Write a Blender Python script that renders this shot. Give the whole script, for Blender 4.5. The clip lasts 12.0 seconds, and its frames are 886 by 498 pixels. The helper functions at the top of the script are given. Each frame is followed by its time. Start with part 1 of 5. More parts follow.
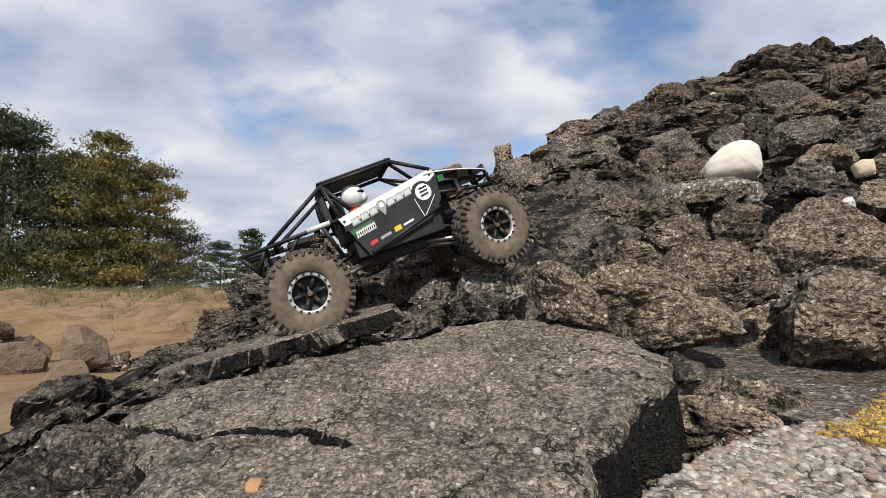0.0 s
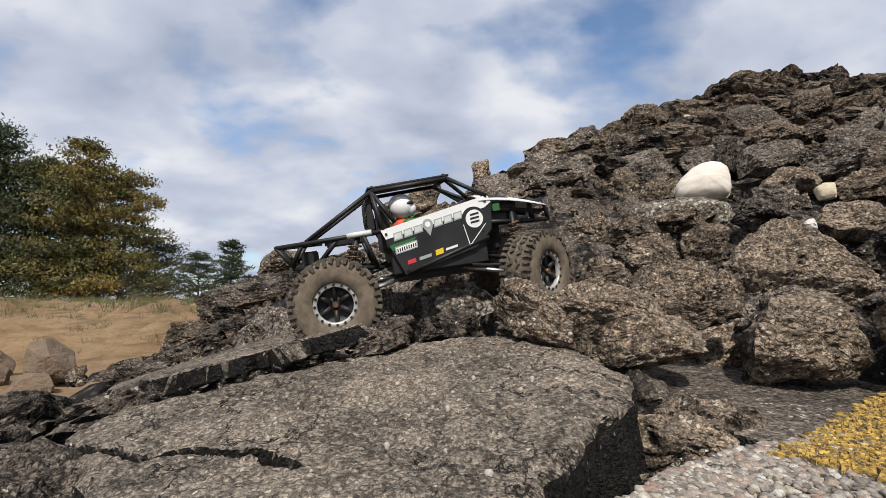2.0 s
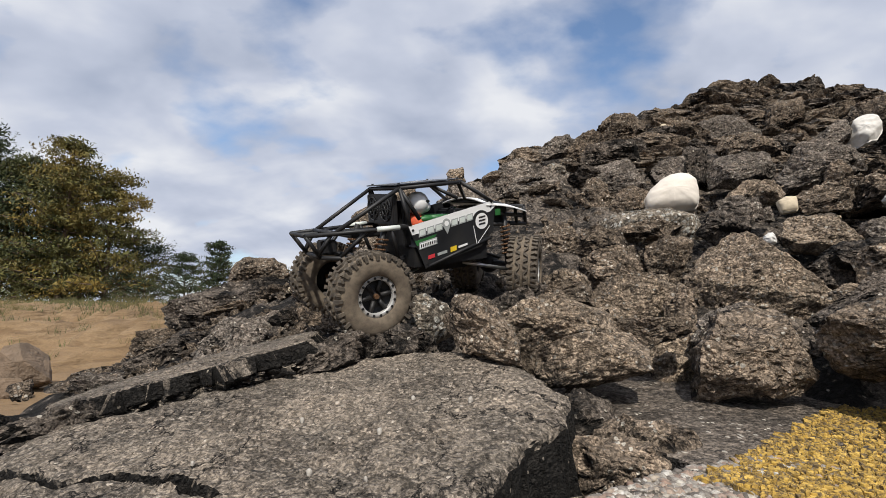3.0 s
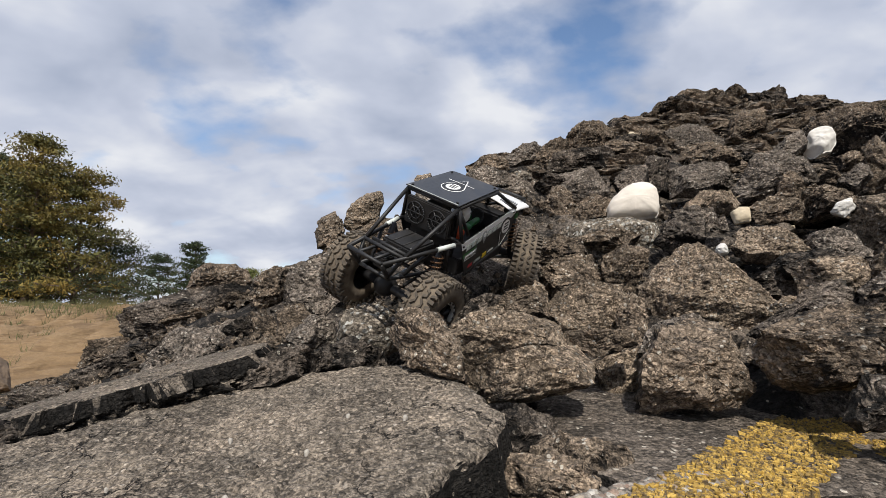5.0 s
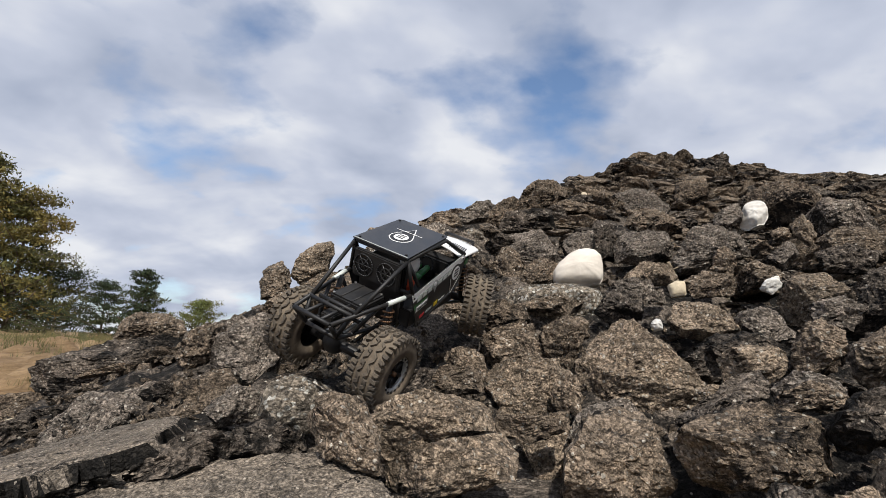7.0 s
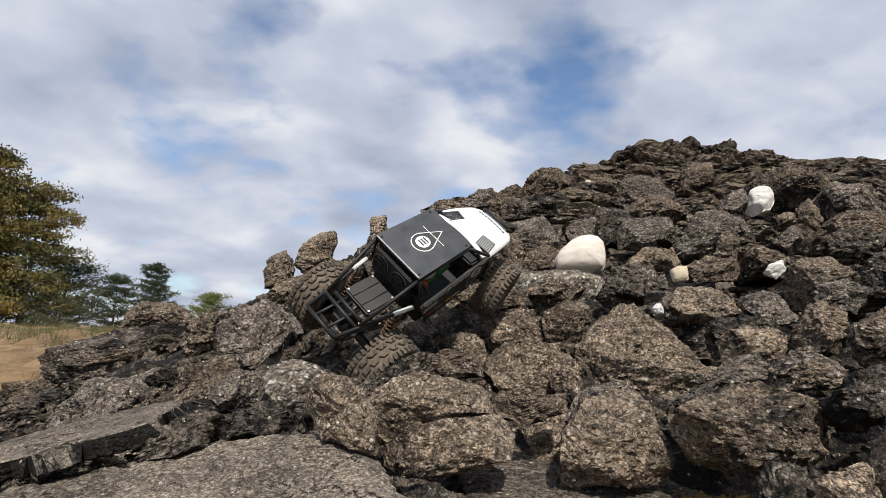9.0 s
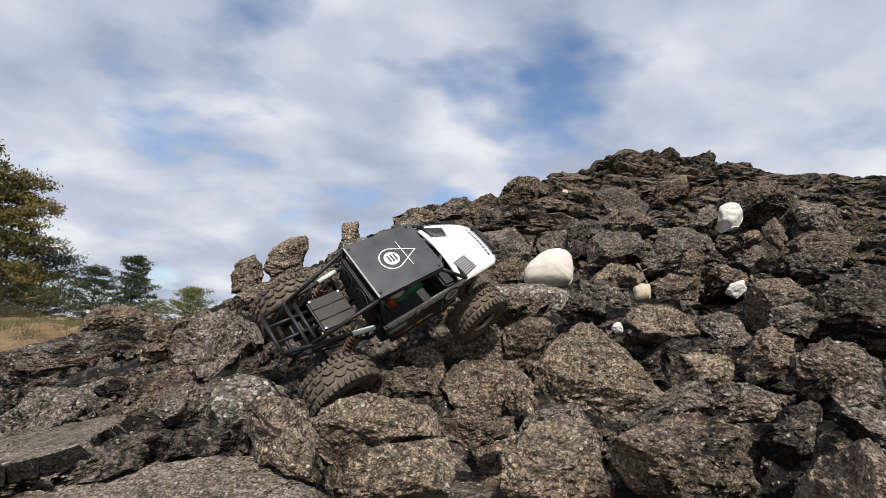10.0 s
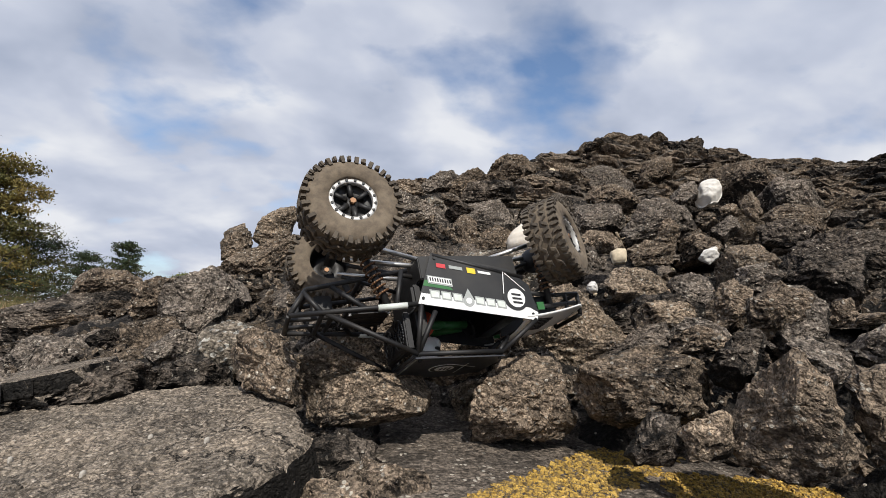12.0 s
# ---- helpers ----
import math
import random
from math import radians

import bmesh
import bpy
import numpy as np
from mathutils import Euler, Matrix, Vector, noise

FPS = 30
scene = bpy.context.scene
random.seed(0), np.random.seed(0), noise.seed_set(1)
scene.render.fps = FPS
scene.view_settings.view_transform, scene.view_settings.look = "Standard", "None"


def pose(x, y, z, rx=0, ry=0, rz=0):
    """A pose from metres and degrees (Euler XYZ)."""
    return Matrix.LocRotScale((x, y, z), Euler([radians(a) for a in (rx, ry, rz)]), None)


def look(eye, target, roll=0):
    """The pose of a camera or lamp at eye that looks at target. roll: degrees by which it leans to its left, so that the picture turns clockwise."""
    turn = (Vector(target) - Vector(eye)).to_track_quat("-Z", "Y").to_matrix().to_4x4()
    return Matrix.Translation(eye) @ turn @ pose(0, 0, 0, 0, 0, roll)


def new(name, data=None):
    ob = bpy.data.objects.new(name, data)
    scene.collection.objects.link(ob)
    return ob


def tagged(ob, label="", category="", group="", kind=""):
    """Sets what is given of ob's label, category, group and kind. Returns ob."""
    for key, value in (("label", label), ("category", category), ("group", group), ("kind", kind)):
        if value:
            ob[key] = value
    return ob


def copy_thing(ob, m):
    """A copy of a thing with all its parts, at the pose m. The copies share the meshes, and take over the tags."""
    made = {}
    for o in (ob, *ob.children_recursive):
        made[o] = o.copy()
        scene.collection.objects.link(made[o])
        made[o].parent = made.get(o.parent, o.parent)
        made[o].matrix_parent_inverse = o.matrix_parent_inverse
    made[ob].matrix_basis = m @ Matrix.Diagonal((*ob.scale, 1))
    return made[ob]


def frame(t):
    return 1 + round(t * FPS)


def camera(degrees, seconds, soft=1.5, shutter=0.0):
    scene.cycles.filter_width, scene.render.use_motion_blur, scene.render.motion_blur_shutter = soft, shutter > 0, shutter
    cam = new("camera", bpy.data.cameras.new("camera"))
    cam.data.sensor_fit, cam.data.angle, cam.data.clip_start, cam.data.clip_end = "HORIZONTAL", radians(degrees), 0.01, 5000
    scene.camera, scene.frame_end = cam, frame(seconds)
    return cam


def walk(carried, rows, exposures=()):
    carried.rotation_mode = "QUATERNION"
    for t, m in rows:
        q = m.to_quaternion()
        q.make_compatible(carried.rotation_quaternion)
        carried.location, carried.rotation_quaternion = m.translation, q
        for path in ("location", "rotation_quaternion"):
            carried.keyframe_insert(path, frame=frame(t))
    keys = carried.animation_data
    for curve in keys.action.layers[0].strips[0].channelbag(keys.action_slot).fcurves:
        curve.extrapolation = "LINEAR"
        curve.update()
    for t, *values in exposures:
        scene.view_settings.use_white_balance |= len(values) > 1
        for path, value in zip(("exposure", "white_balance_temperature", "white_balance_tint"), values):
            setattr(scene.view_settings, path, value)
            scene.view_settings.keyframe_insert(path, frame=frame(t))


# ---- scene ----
cam = camera(86.8, 12.0, soft=0.65)
METRES, EYE, TILT, LEAN, TURN = 0.47, 0.6, 5.0, 0.0, 0.0
ROWS = [
    (0.0, 0.0, 0.0, 0.0, 0.0, 0.0, -0.0),
    (0.5, 0.0379, 0.0053, 0.0299, -0.79, 1.04, -0.4),
    (1.0, 0.0548, 0.005, 0.0277, -1.74, 1.68, -0.67),
    (1.5, 0.0421, 0.0055, 0.0106, -2.02, 1.82, -0.7),
    (2.0, 0.0478, 0.0055, 0.0052, -2.03, 1.72, -0.8),
    (2.5, 0.1154, 0.0072, 0.0552, -2.35, 1.9, -1.01),
    (3.0, 0.1664, 0.0061, 0.0473, -3.21, 2.03, -1.14),
    (5.0, 0.2718, 0.0085, 0.0834, -5.48, 2.27, -1.3),
    (5.5, 0.3881, 0.01, 0.1773, -7.36, 3.64, -2.27),
    (6.0, 0.3949, 0.0112, 0.2143, -9.17, 5.46, -2.97),
    (6.5, 0.3896, 0.0112, 0.225, -9.88, 6.6, -3.33),
    (7.0, 0.3776, 0.0089, 0.2205, -9.85, 7.01, -3.35),
    (9.0, 0.4125, 0.003, 0.1959, -8.93, 5.96, -2.99),
    (9.5, 0.4679, -0.0073, 0.1641, -9.21, 5.34, -3.59),
    (10.0, 0.5216, -0.0125, 0.2735, -10.62, 5.95, -4.3),
    (10.5, 0.4969, -0.0129, 0.2302, -11.45, 6.49, -4.23),
    (11.0, 0.4893, -0.0149, 0.2147, -11.3, 6.33, -4.19),
    (11.5, 0.5077, -0.0223, 0.1932, -11.33, 6.04, -4.31),
    (12.0, 0.5768, -0.0859, 0.1266, -11.42, 4.86, -4.75),
]
walk(cam, [(t, pose(0, 0, EYE, TILT, LEAN, TURN) @ pose(METRES * x, METRES * y, METRES * z, 90 + pitch, roll, yaw)) for t, x, y, z, yaw, pitch, roll in ROWS],
     exposures=[(0.0, 0.0), (12.0, 0.0)])

# ---- light: a high hazy sun and a broken cloudy sky ----
SUN_AZ, SUN_EL = radians(183), radians(46)   # azimuth clockwise from north (+y)
world = bpy.data.worlds.new("sky")
scene.world = world
world.use_nodes = True


class Nodes:
    """Short hand for building a node tree."""

    def __init__(self, tree):
        self.tree = tree

    def add(self, kind, ins=None, **props):
        n = self.tree.nodes.new(kind)
        if "operation" in props:
            n.operation = props["operation"]
        if "use_clamp" in props:
            n.use_clamp = props["use_clamp"]
        if "feature" in props:
            n.feature = props["feature"]
        if "data_type" in props:
            n.data_type, n.blend_type = props["data_type"], props["blend_type"]
        if "sky_type" in props:
            n.sky_type, n.sun_disc, n.sun_elevation, n.sun_rotation = "NISHITA", False, SUN_EL, SUN_AZ
        for k, v in (ins or {}).items():
            if isinstance(v, bpy.types.NodeSocket):
                self.tree.links.new(v, n.inputs[k])
            else:
                n.inputs[k].default_value = v
        return n

    def math(self, op, a, b=0.0, clamp=False):
        return self.add("ShaderNodeMath", {0: a, 1: b}, operation=op, use_clamp=clamp).outputs[0]

    def mix(self, f, a, b, blend="MIX"):
        n = self.add("ShaderNodeMix", {0: f, 6: a, 7: b}, data_type="RGBA", blend_type=blend)
        return n.outputs[2]

    def ramp(self, f, *stops):
        n = self.add("ShaderNodeValToRGB", {0: f})
        els = n.color_ramp.elements
        while len(els) < len(stops):
            els.new(0.5)
        for e, (p, c) in zip(els, stops):
            e.position = p
            e.color = (c, c, c, 1) if isinstance(c, (int, float)) else (*c, 1)
        return n.outputs[0]

    def noise(self, vec, scale, detail=4.0, rough=0.55, dist=0.0):
        return self.add("ShaderNodeTexNoise", {"Vector": vec, "Scale": scale, "Detail": detail, "Roughness": rough, "Distortion": dist}).outputs[0]


def make_sky():
    world.node_tree.nodes.clear()
    N = Nodes(world.node_tree)
    sky = N.add("ShaderNodeTexSky", sky_type="NISHITA").outputs[0]
    blue = N.mix(1.0, sky, (0.16, 0.17, 0.18, 1), "MULTIPLY")
    co = N.add("ShaderNodeTexCoord").outputs["Generated"]
    # broken cloud decks on a level sheet, flattened towards the horizon
    xyz = N.add("ShaderNodeSeparateXYZ", {0: co})
    up = N.math("ADD", N.math("MAXIMUM", xyz.outputs[2], 0.0), 0.42)
    flat = N.add("ShaderNodeCombineXYZ", {0: N.math("DIVIDE", xyz.outputs[0], up), 1: N.math("DIVIDE", xyz.outputs[1], up), 2: N.math("MULTIPLY", xyz.outputs[2], 0.8)}).outputs[0]
    shift = N.add("ShaderNodeMapping", {"Vector": flat, "Location": (1.35, 0.2, 0.6), "Rotation": (0, 0, radians(24)), "Scale": (1.0, 1.25, 1.0)}).outputs[0]
    big = N.noise(shift, 2.1, 3, 0.5, 0.15)
    fine = N.noise(shift, 6.5, 6, 0.5, 0.1)
    dens = N.math("ADD", N.math("MULTIPLY", big, 0.72), N.math("MULTIPLY", fine, 0.30))
    cover = N.ramp(dens, (0.37, 0.0), (0.50, 1.0))
    tone = N.ramp(N.math("ADD", N.math("MULTIPLY", N.noise(shift, 3.4, 4, 0.45, 0.2), 0.7), N.math("MULTIPLY", dens, 0.35)), (0.40, (0.44, 0.50, 0.64)), (0.54, (0.62, 0.67, 0.80)), (0.68, (0.90, 0.92, 0.97)))
    col = N.mix(cover, blue, tone)
    bg = N.add("ShaderNodeBackground", {"Color": col, "Strength": 0.90})
    out = N.add("ShaderNodeOutputWorld")
    N.tree.links.new(bg.outputs[0], out.inputs[0])


make_sky()
sun = new("sun", bpy.data.lights.new("sun", "SUN"))
sun.data.energy, sun.data.angle, sun.data.color = 4.4, radians(1.2), (1.0, 0.95, 0.87)
sun.matrix_basis = look((0, 0, 10), (-math.sin(SUN_AZ) * 10 / math.tan(SUN_EL), -math.cos(SUN_AZ) * 10 / math.tan(SUN_EL), 0))


# ---- materials ----
def material(name, rough=0.9, metal=0.0):
    m = bpy.data.materials.new(name)
    m.use_nodes = True
    N = Nodes(m.node_tree)
    b = m.node_tree.nodes["Principled BSDF"]
    b.inputs["Roughness"].default_value = rough
    b.inputs["Metallic"].default_value = metal
    return m, N, b


def put(N, socket, target):
    N.tree.links.new(socket, target)


def plain(name, colour, rough=0.5, metal=0.0, grain=40.0, vary=0.25, bump=0.0, dust=0.0):
    """A plain surface with slight mottling and, where it is dirty, tan dust."""
    m, N, b = material(name, rough, metal)
    co = N.add("ShaderNodeTexCoord").outputs["Object"]
    n = N.noise(co, grain, 5, 0.6)
    low = tuple(c * (1 - vary) for c in colour)
    high = tuple(min(1, c * (1 + vary)) for c in colour)
    c = N.ramp(n, (0.3, low), (0.7, high))
    if dust:
        d = N.ramp(N.noise(co, grain * 0.35, 6, 0.65), (0.45, 0.0), (0.75, dust))
        c = N.mix(d, c, (0.26, 0.21, 0.15, 1))
    put(N, c, b.inputs["Base Color"])
    put(N, N.ramp(n, (0.2, max(0.05, rough - 0.1)), (0.8, min(1, rough + 0.1))), b.inputs["Roughness"])
    if bump:
        put(N, N.add("ShaderNodeBump", {"Height": n, "Strength": 0.6, "Distance": bump}).outputs[0], b.inputs["Normal"])
    return m


def asphalt(name, dust, tar, dust_amount, chip=0.10, stone_tone=(0.42, 0.38, 0.32), size=165.0, cracks=False, edge=0.75, grit=1.0):
    """Broken road: round aggregate bound in black tar, dust caked on the worn faces, open pores and flaky crevices with
    their shade painted in.
    """
    m, N, b = material(name, 0.95)
    b.inputs["Specular IOR Level"].default_value = 0.25
    tc = N.add("ShaderNodeTexCoord")
    co = tc.outputs["Object"]
    face = N.math("MULTIPLY", N.add("ShaderNodeSeparateXYZ", {0: tc.outputs["Normal"]}).outputs[1], -1.0)
    rnd = N.add("ShaderNodeObjectInfo").outputs["Random"]
    off = N.add("ShaderNodeCombineXYZ", {0: N.math("MULTIPLY", rnd, 7.0), 1: N.math("MULTIPLY", rnd, 3.0), 2: rnd}).outputs[0]
    co = N.add("ShaderNodeVectorMath", {0: co, 1: off}, operation="ADD").outputs[0]
    wob = N.add("ShaderNodeTexNoise", {"Vector": co, "Scale": 90.0, "Detail": 2.0}).outputs[1]
    warp = N.add("ShaderNodeVectorMath", {0: co, 1: N.add("ShaderNodeVectorMath", {0: wob, "Scale": 0.004}, operation="SCALE").outputs[0]}, operation="ADD").outputs[0]
    cell = N.add("ShaderNodeTexVoronoi", {"Vector": warp, "Scale": size}, feature="F1")
    small = N.add("ShaderNodeTexVoronoi", {"Vector": warp, "Scale": size * 2.3}, feature="F1")
    pick = N.add("ShaderNodeSeparateColor", {0: cell.outputs["Color"]})
    shade2 = N.add("ShaderNodeSeparateColor", {0: small.outputs["Color"]})
    grain = N.noise(co, 420.0, 3, 0.7)
    patch = N.noise(co, 10.0, 5, 0.6, 0.3)
    mid = N.noise(co, 38.0, 5, 0.65)
    coarse = N.noise(co, 75.0, 4, 0.65)
    # dust on the old face, tar where it broke
    worn = N.math("ADD", N.math("MULTIPLY", patch, 0.60), N.math("MULTIPLY", mid, 0.44))
    worn = N.math("SUBTRACT", worn, N.math("MULTIPLY", N.ramp(face, (0.10, edge), (0.75, 0.0)), 0.20))
    caked = N.ramp(worn, (0.50 - dust_amount * 0.20, 0.0), (0.585 - dust_amount * 0.14, 1.0))
    earth = N.mix(N.ramp(N.noise(co, 17.0, 4, 0.6), (0.35, 0.0), (0.65, 1.0)), tuple(q * 0.80 for q in dust) + (1,), tuple(q * k for q, k in zip(dust, (1.16, 1.13, 1.10))) + (1,))
    binder = N.mix(caked, (*tar, 1), earth)
    # each grain has its own tone; tar and painted shade show between the grains
    binder = N.mix(1.0, binder, N.ramp(pick.outputs[2], (0.0, 0.62), (1.0, 1.34)), "MULTIPLY")
    binder = N.mix(1.0, binder, N.ramp(shade2.outputs[0], (0.0, 0.50), (1.0, 1.50)), "MULTIPLY")
    shade = N.ramp(pick.outputs[1], (0.0, tuple(c * 0.55 for c in stone_tone)), (0.6, stone_tone), (1.0, tuple(min(0.8, c * 1.45) for c in stone_tone)))
    isstone = N.math("MULTIPLY", N.math("GREATER_THAN", N.math("ADD", pick.outputs[0], N.math("MULTIPLY", caked, 0.04)), 1.04 - chip), N.ramp(cell.outputs["Distance"], (0.40, 1.0), (0.50, 0.0)))
    c = N.mix(isstone, binder, shade)
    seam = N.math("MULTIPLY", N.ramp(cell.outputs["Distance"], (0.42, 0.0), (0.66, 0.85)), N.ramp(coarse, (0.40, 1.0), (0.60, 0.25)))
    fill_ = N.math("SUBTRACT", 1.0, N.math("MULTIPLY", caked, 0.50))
    tar_pore_shade = N.math("MAXIMUM", seam, N.math("MAXIMUM", N.ramp(coarse, (0.34, 0.95), (0.43, 0.0)), N.ramp(grain, (0.30, 0.7), (0.42, 0.0))))
    # thin flaky crevices that follow the road's layers, their shade painted in too
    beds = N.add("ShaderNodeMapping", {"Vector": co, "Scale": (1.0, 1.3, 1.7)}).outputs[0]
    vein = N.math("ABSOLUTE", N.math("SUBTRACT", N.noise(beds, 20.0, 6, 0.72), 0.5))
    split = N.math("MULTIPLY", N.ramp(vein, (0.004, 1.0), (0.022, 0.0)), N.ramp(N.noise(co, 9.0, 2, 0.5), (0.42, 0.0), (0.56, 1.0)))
    tar_pore_shade = N.math("MAXIMUM", tar_pore_shade, N.math("MULTIPLY", split, 0.45 if cracks else 1.0))
    tar_pore_shade = N.math("MULTIPLY", tar_pore_shade, fill_)
    # openings coloured darker than the tar, for shade the bump can't cast
    c = N.mix(N.math("MULTIPLY", tar_pore_shade, min(1.0, 0.9 * grit)), c, (*[q * 0.35 for q in tar], 1))
    dome = N.math("SUBTRACT", 1.0, N.math("MULTIPLY", cell.outputs["Distance"], cell.outputs["Distance"]))
    terms = ((dome, 0.0046 * grit), (small.outputs["Distance"], -0.0022 * grit), (grain, 0.0012), (coarse, 0.0105 * grit), (mid, 0.015 * grit), (split, -0.008 * grit))
    h = 0.0
    for sock, k in terms:
        h = N.math("ADD", h, N.math("MULTIPLY", sock, k))
    if cracks:
        wide = N.add("ShaderNodeTexNoise", {"Vector": co, "Scale": 14.0, "Detail": 6.0, "Roughness": 0.65}).outputs[1]
        bent = N.add("ShaderNodeVectorMath", {0: co, 1: N.add("ShaderNodeVectorMath", {0: wide, "Scale": 0.14}, operation="SCALE").outputs[0]}, operation="ADD").outputs[0]
        line = N.add("ShaderNodeTexVoronoi", {"Vector": bent, "Scale": 9.0}, feature="DISTANCE_TO_EDGE").outputs["Distance"]
        open_ = N.math("MULTIPLY", N.ramp(line, (0.003, 0.95), (0.016, 0.0)), N.ramp(N.noise(co, 6.0, 3, 0.6), (0.46, 0.0), (0.56, 1.0)))
        c = N.mix(open_, c, (0.010, 0.009, 0.008, 1))
        h = N.math("SUBTRACT", h, N.math("MULTIPLY", open_, 0.012))
    tint = N.ramp(rnd, (0.0, 0.80), (1.0, 1.18))
    c = N.mix(1.0, c, tint, "MULTIPLY")
    put(N, c, b.inputs["Base Color"])
    put(N, N.add("ShaderNodeBump", {"Height": h, "Strength": 1.0, "Distance": 1.0}).outputs[0], b.inputs["Normal"])
    return m


MATS = {
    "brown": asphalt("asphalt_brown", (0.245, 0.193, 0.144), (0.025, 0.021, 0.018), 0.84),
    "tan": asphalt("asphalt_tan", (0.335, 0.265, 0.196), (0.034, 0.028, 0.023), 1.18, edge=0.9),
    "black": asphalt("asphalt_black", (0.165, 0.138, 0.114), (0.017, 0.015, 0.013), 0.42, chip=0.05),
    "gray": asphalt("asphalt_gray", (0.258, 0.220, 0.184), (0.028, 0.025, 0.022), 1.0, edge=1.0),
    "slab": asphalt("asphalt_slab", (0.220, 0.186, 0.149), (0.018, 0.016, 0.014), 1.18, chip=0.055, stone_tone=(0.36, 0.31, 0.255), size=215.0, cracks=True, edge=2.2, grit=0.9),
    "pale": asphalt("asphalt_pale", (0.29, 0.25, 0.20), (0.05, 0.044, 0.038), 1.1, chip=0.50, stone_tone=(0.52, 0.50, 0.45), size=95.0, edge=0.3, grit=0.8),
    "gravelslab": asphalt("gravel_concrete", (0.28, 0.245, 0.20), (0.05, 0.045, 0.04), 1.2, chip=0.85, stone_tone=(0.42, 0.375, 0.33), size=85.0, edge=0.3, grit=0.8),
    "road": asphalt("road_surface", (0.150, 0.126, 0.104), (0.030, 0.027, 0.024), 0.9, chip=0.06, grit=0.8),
    "sandstone": plain("sandstone", (0.165, 0.118, 0.080), 0.9, 0, 6, 0.3, 0.01),
    "leaf": plain("dry_leaf", (0.36, 0.20, 0.09), 0.7, 0, 60, 0.3, 0.0005),
    "pebble": plain("pale_pebble", (0.34, 0.31, 0.27), 0.8, 0, 90, 0.25, 0.001),
    "beige": plain("beige_stone", (0.50, 0.42, 0.30), 0.85, 0, 60, 0.2, 0.002),
    "white": plain("quartz", (0.62, 0.60, 0.56), 0.7, 0, 50, 0.25, 0.003),
    "limestone": plain("cream_limestone", (0.68, 0.62, 0.54), 0.85, 0, 18, 0.12, 0.002),
    "whiterock": plain("white_rock", (0.64, 0.61, 0.56), 0.8, 0, 25, 0.2, 0.004),
}
LABELS = {
    "leaf": "dry orange leaf lying on the asphalt slab",
    "pebble": "pale rounded pebble set in the asphalt slab",
    "sandstone": "weathered tan sandstone boulder at the foot of the bank",
    "road": "flat piece of dark road with a worn yellow line",
    "brown": "dusty brown chunk of broken asphalt in the heap",
    "tan": "tan dirt-caked block of broken asphalt in the heap",
    "black": "black tarry chunk of freshly broken asphalt",
    "gray": "grey weathered slab of broken asphalt",
    "slab": "broad tilted grey slab of cracked road asphalt",
    "pale": "asphalt slab studded with pale worn aggregate",
    "gravelslab": "slab of pebbly concrete with rounded gravel showing",
    "beige": "small beige stone resting on the rubble",
    "white": "small white quartz stone among the asphalt chunks",
    "limestone": "smooth cream limestone boulder resting on a ledge",
    "whiterock": "rough white rock lying on the rubble slope",
}


# ---- shapes ----
def vnoise(p, seed):
    """Smooth value noise at the points p, from -1 to 1."""
    i = np.floor(p).astype(np.int64)
    f = p - i
    f = f * f * (3 - 2 * f)
    total = 0.0
    for dx in (0, 1):
        for dy in (0, 1):
            for dz in (0, 1):
                h = (i[:, 0] + dx) * 374761393 + (i[:, 1] + dy) * 668265263 + (i[:, 2] + dz) * 2147483647 + seed * 1013904223
                h = (h ^ (h >> 13)) * 1274126177 & 0xFFFFFFFF
                v = ((h ^ (h >> 16)) & 0xFFFF) / 32767.5 - 1
                w = (f[:, 0] if dx else 1 - f[:, 0]) * (f[:, 1] if dy else 1 - f[:, 1]) * (f[:, 2] if dz else 1 - f[:, 2])
                total = total + v * w
    return total


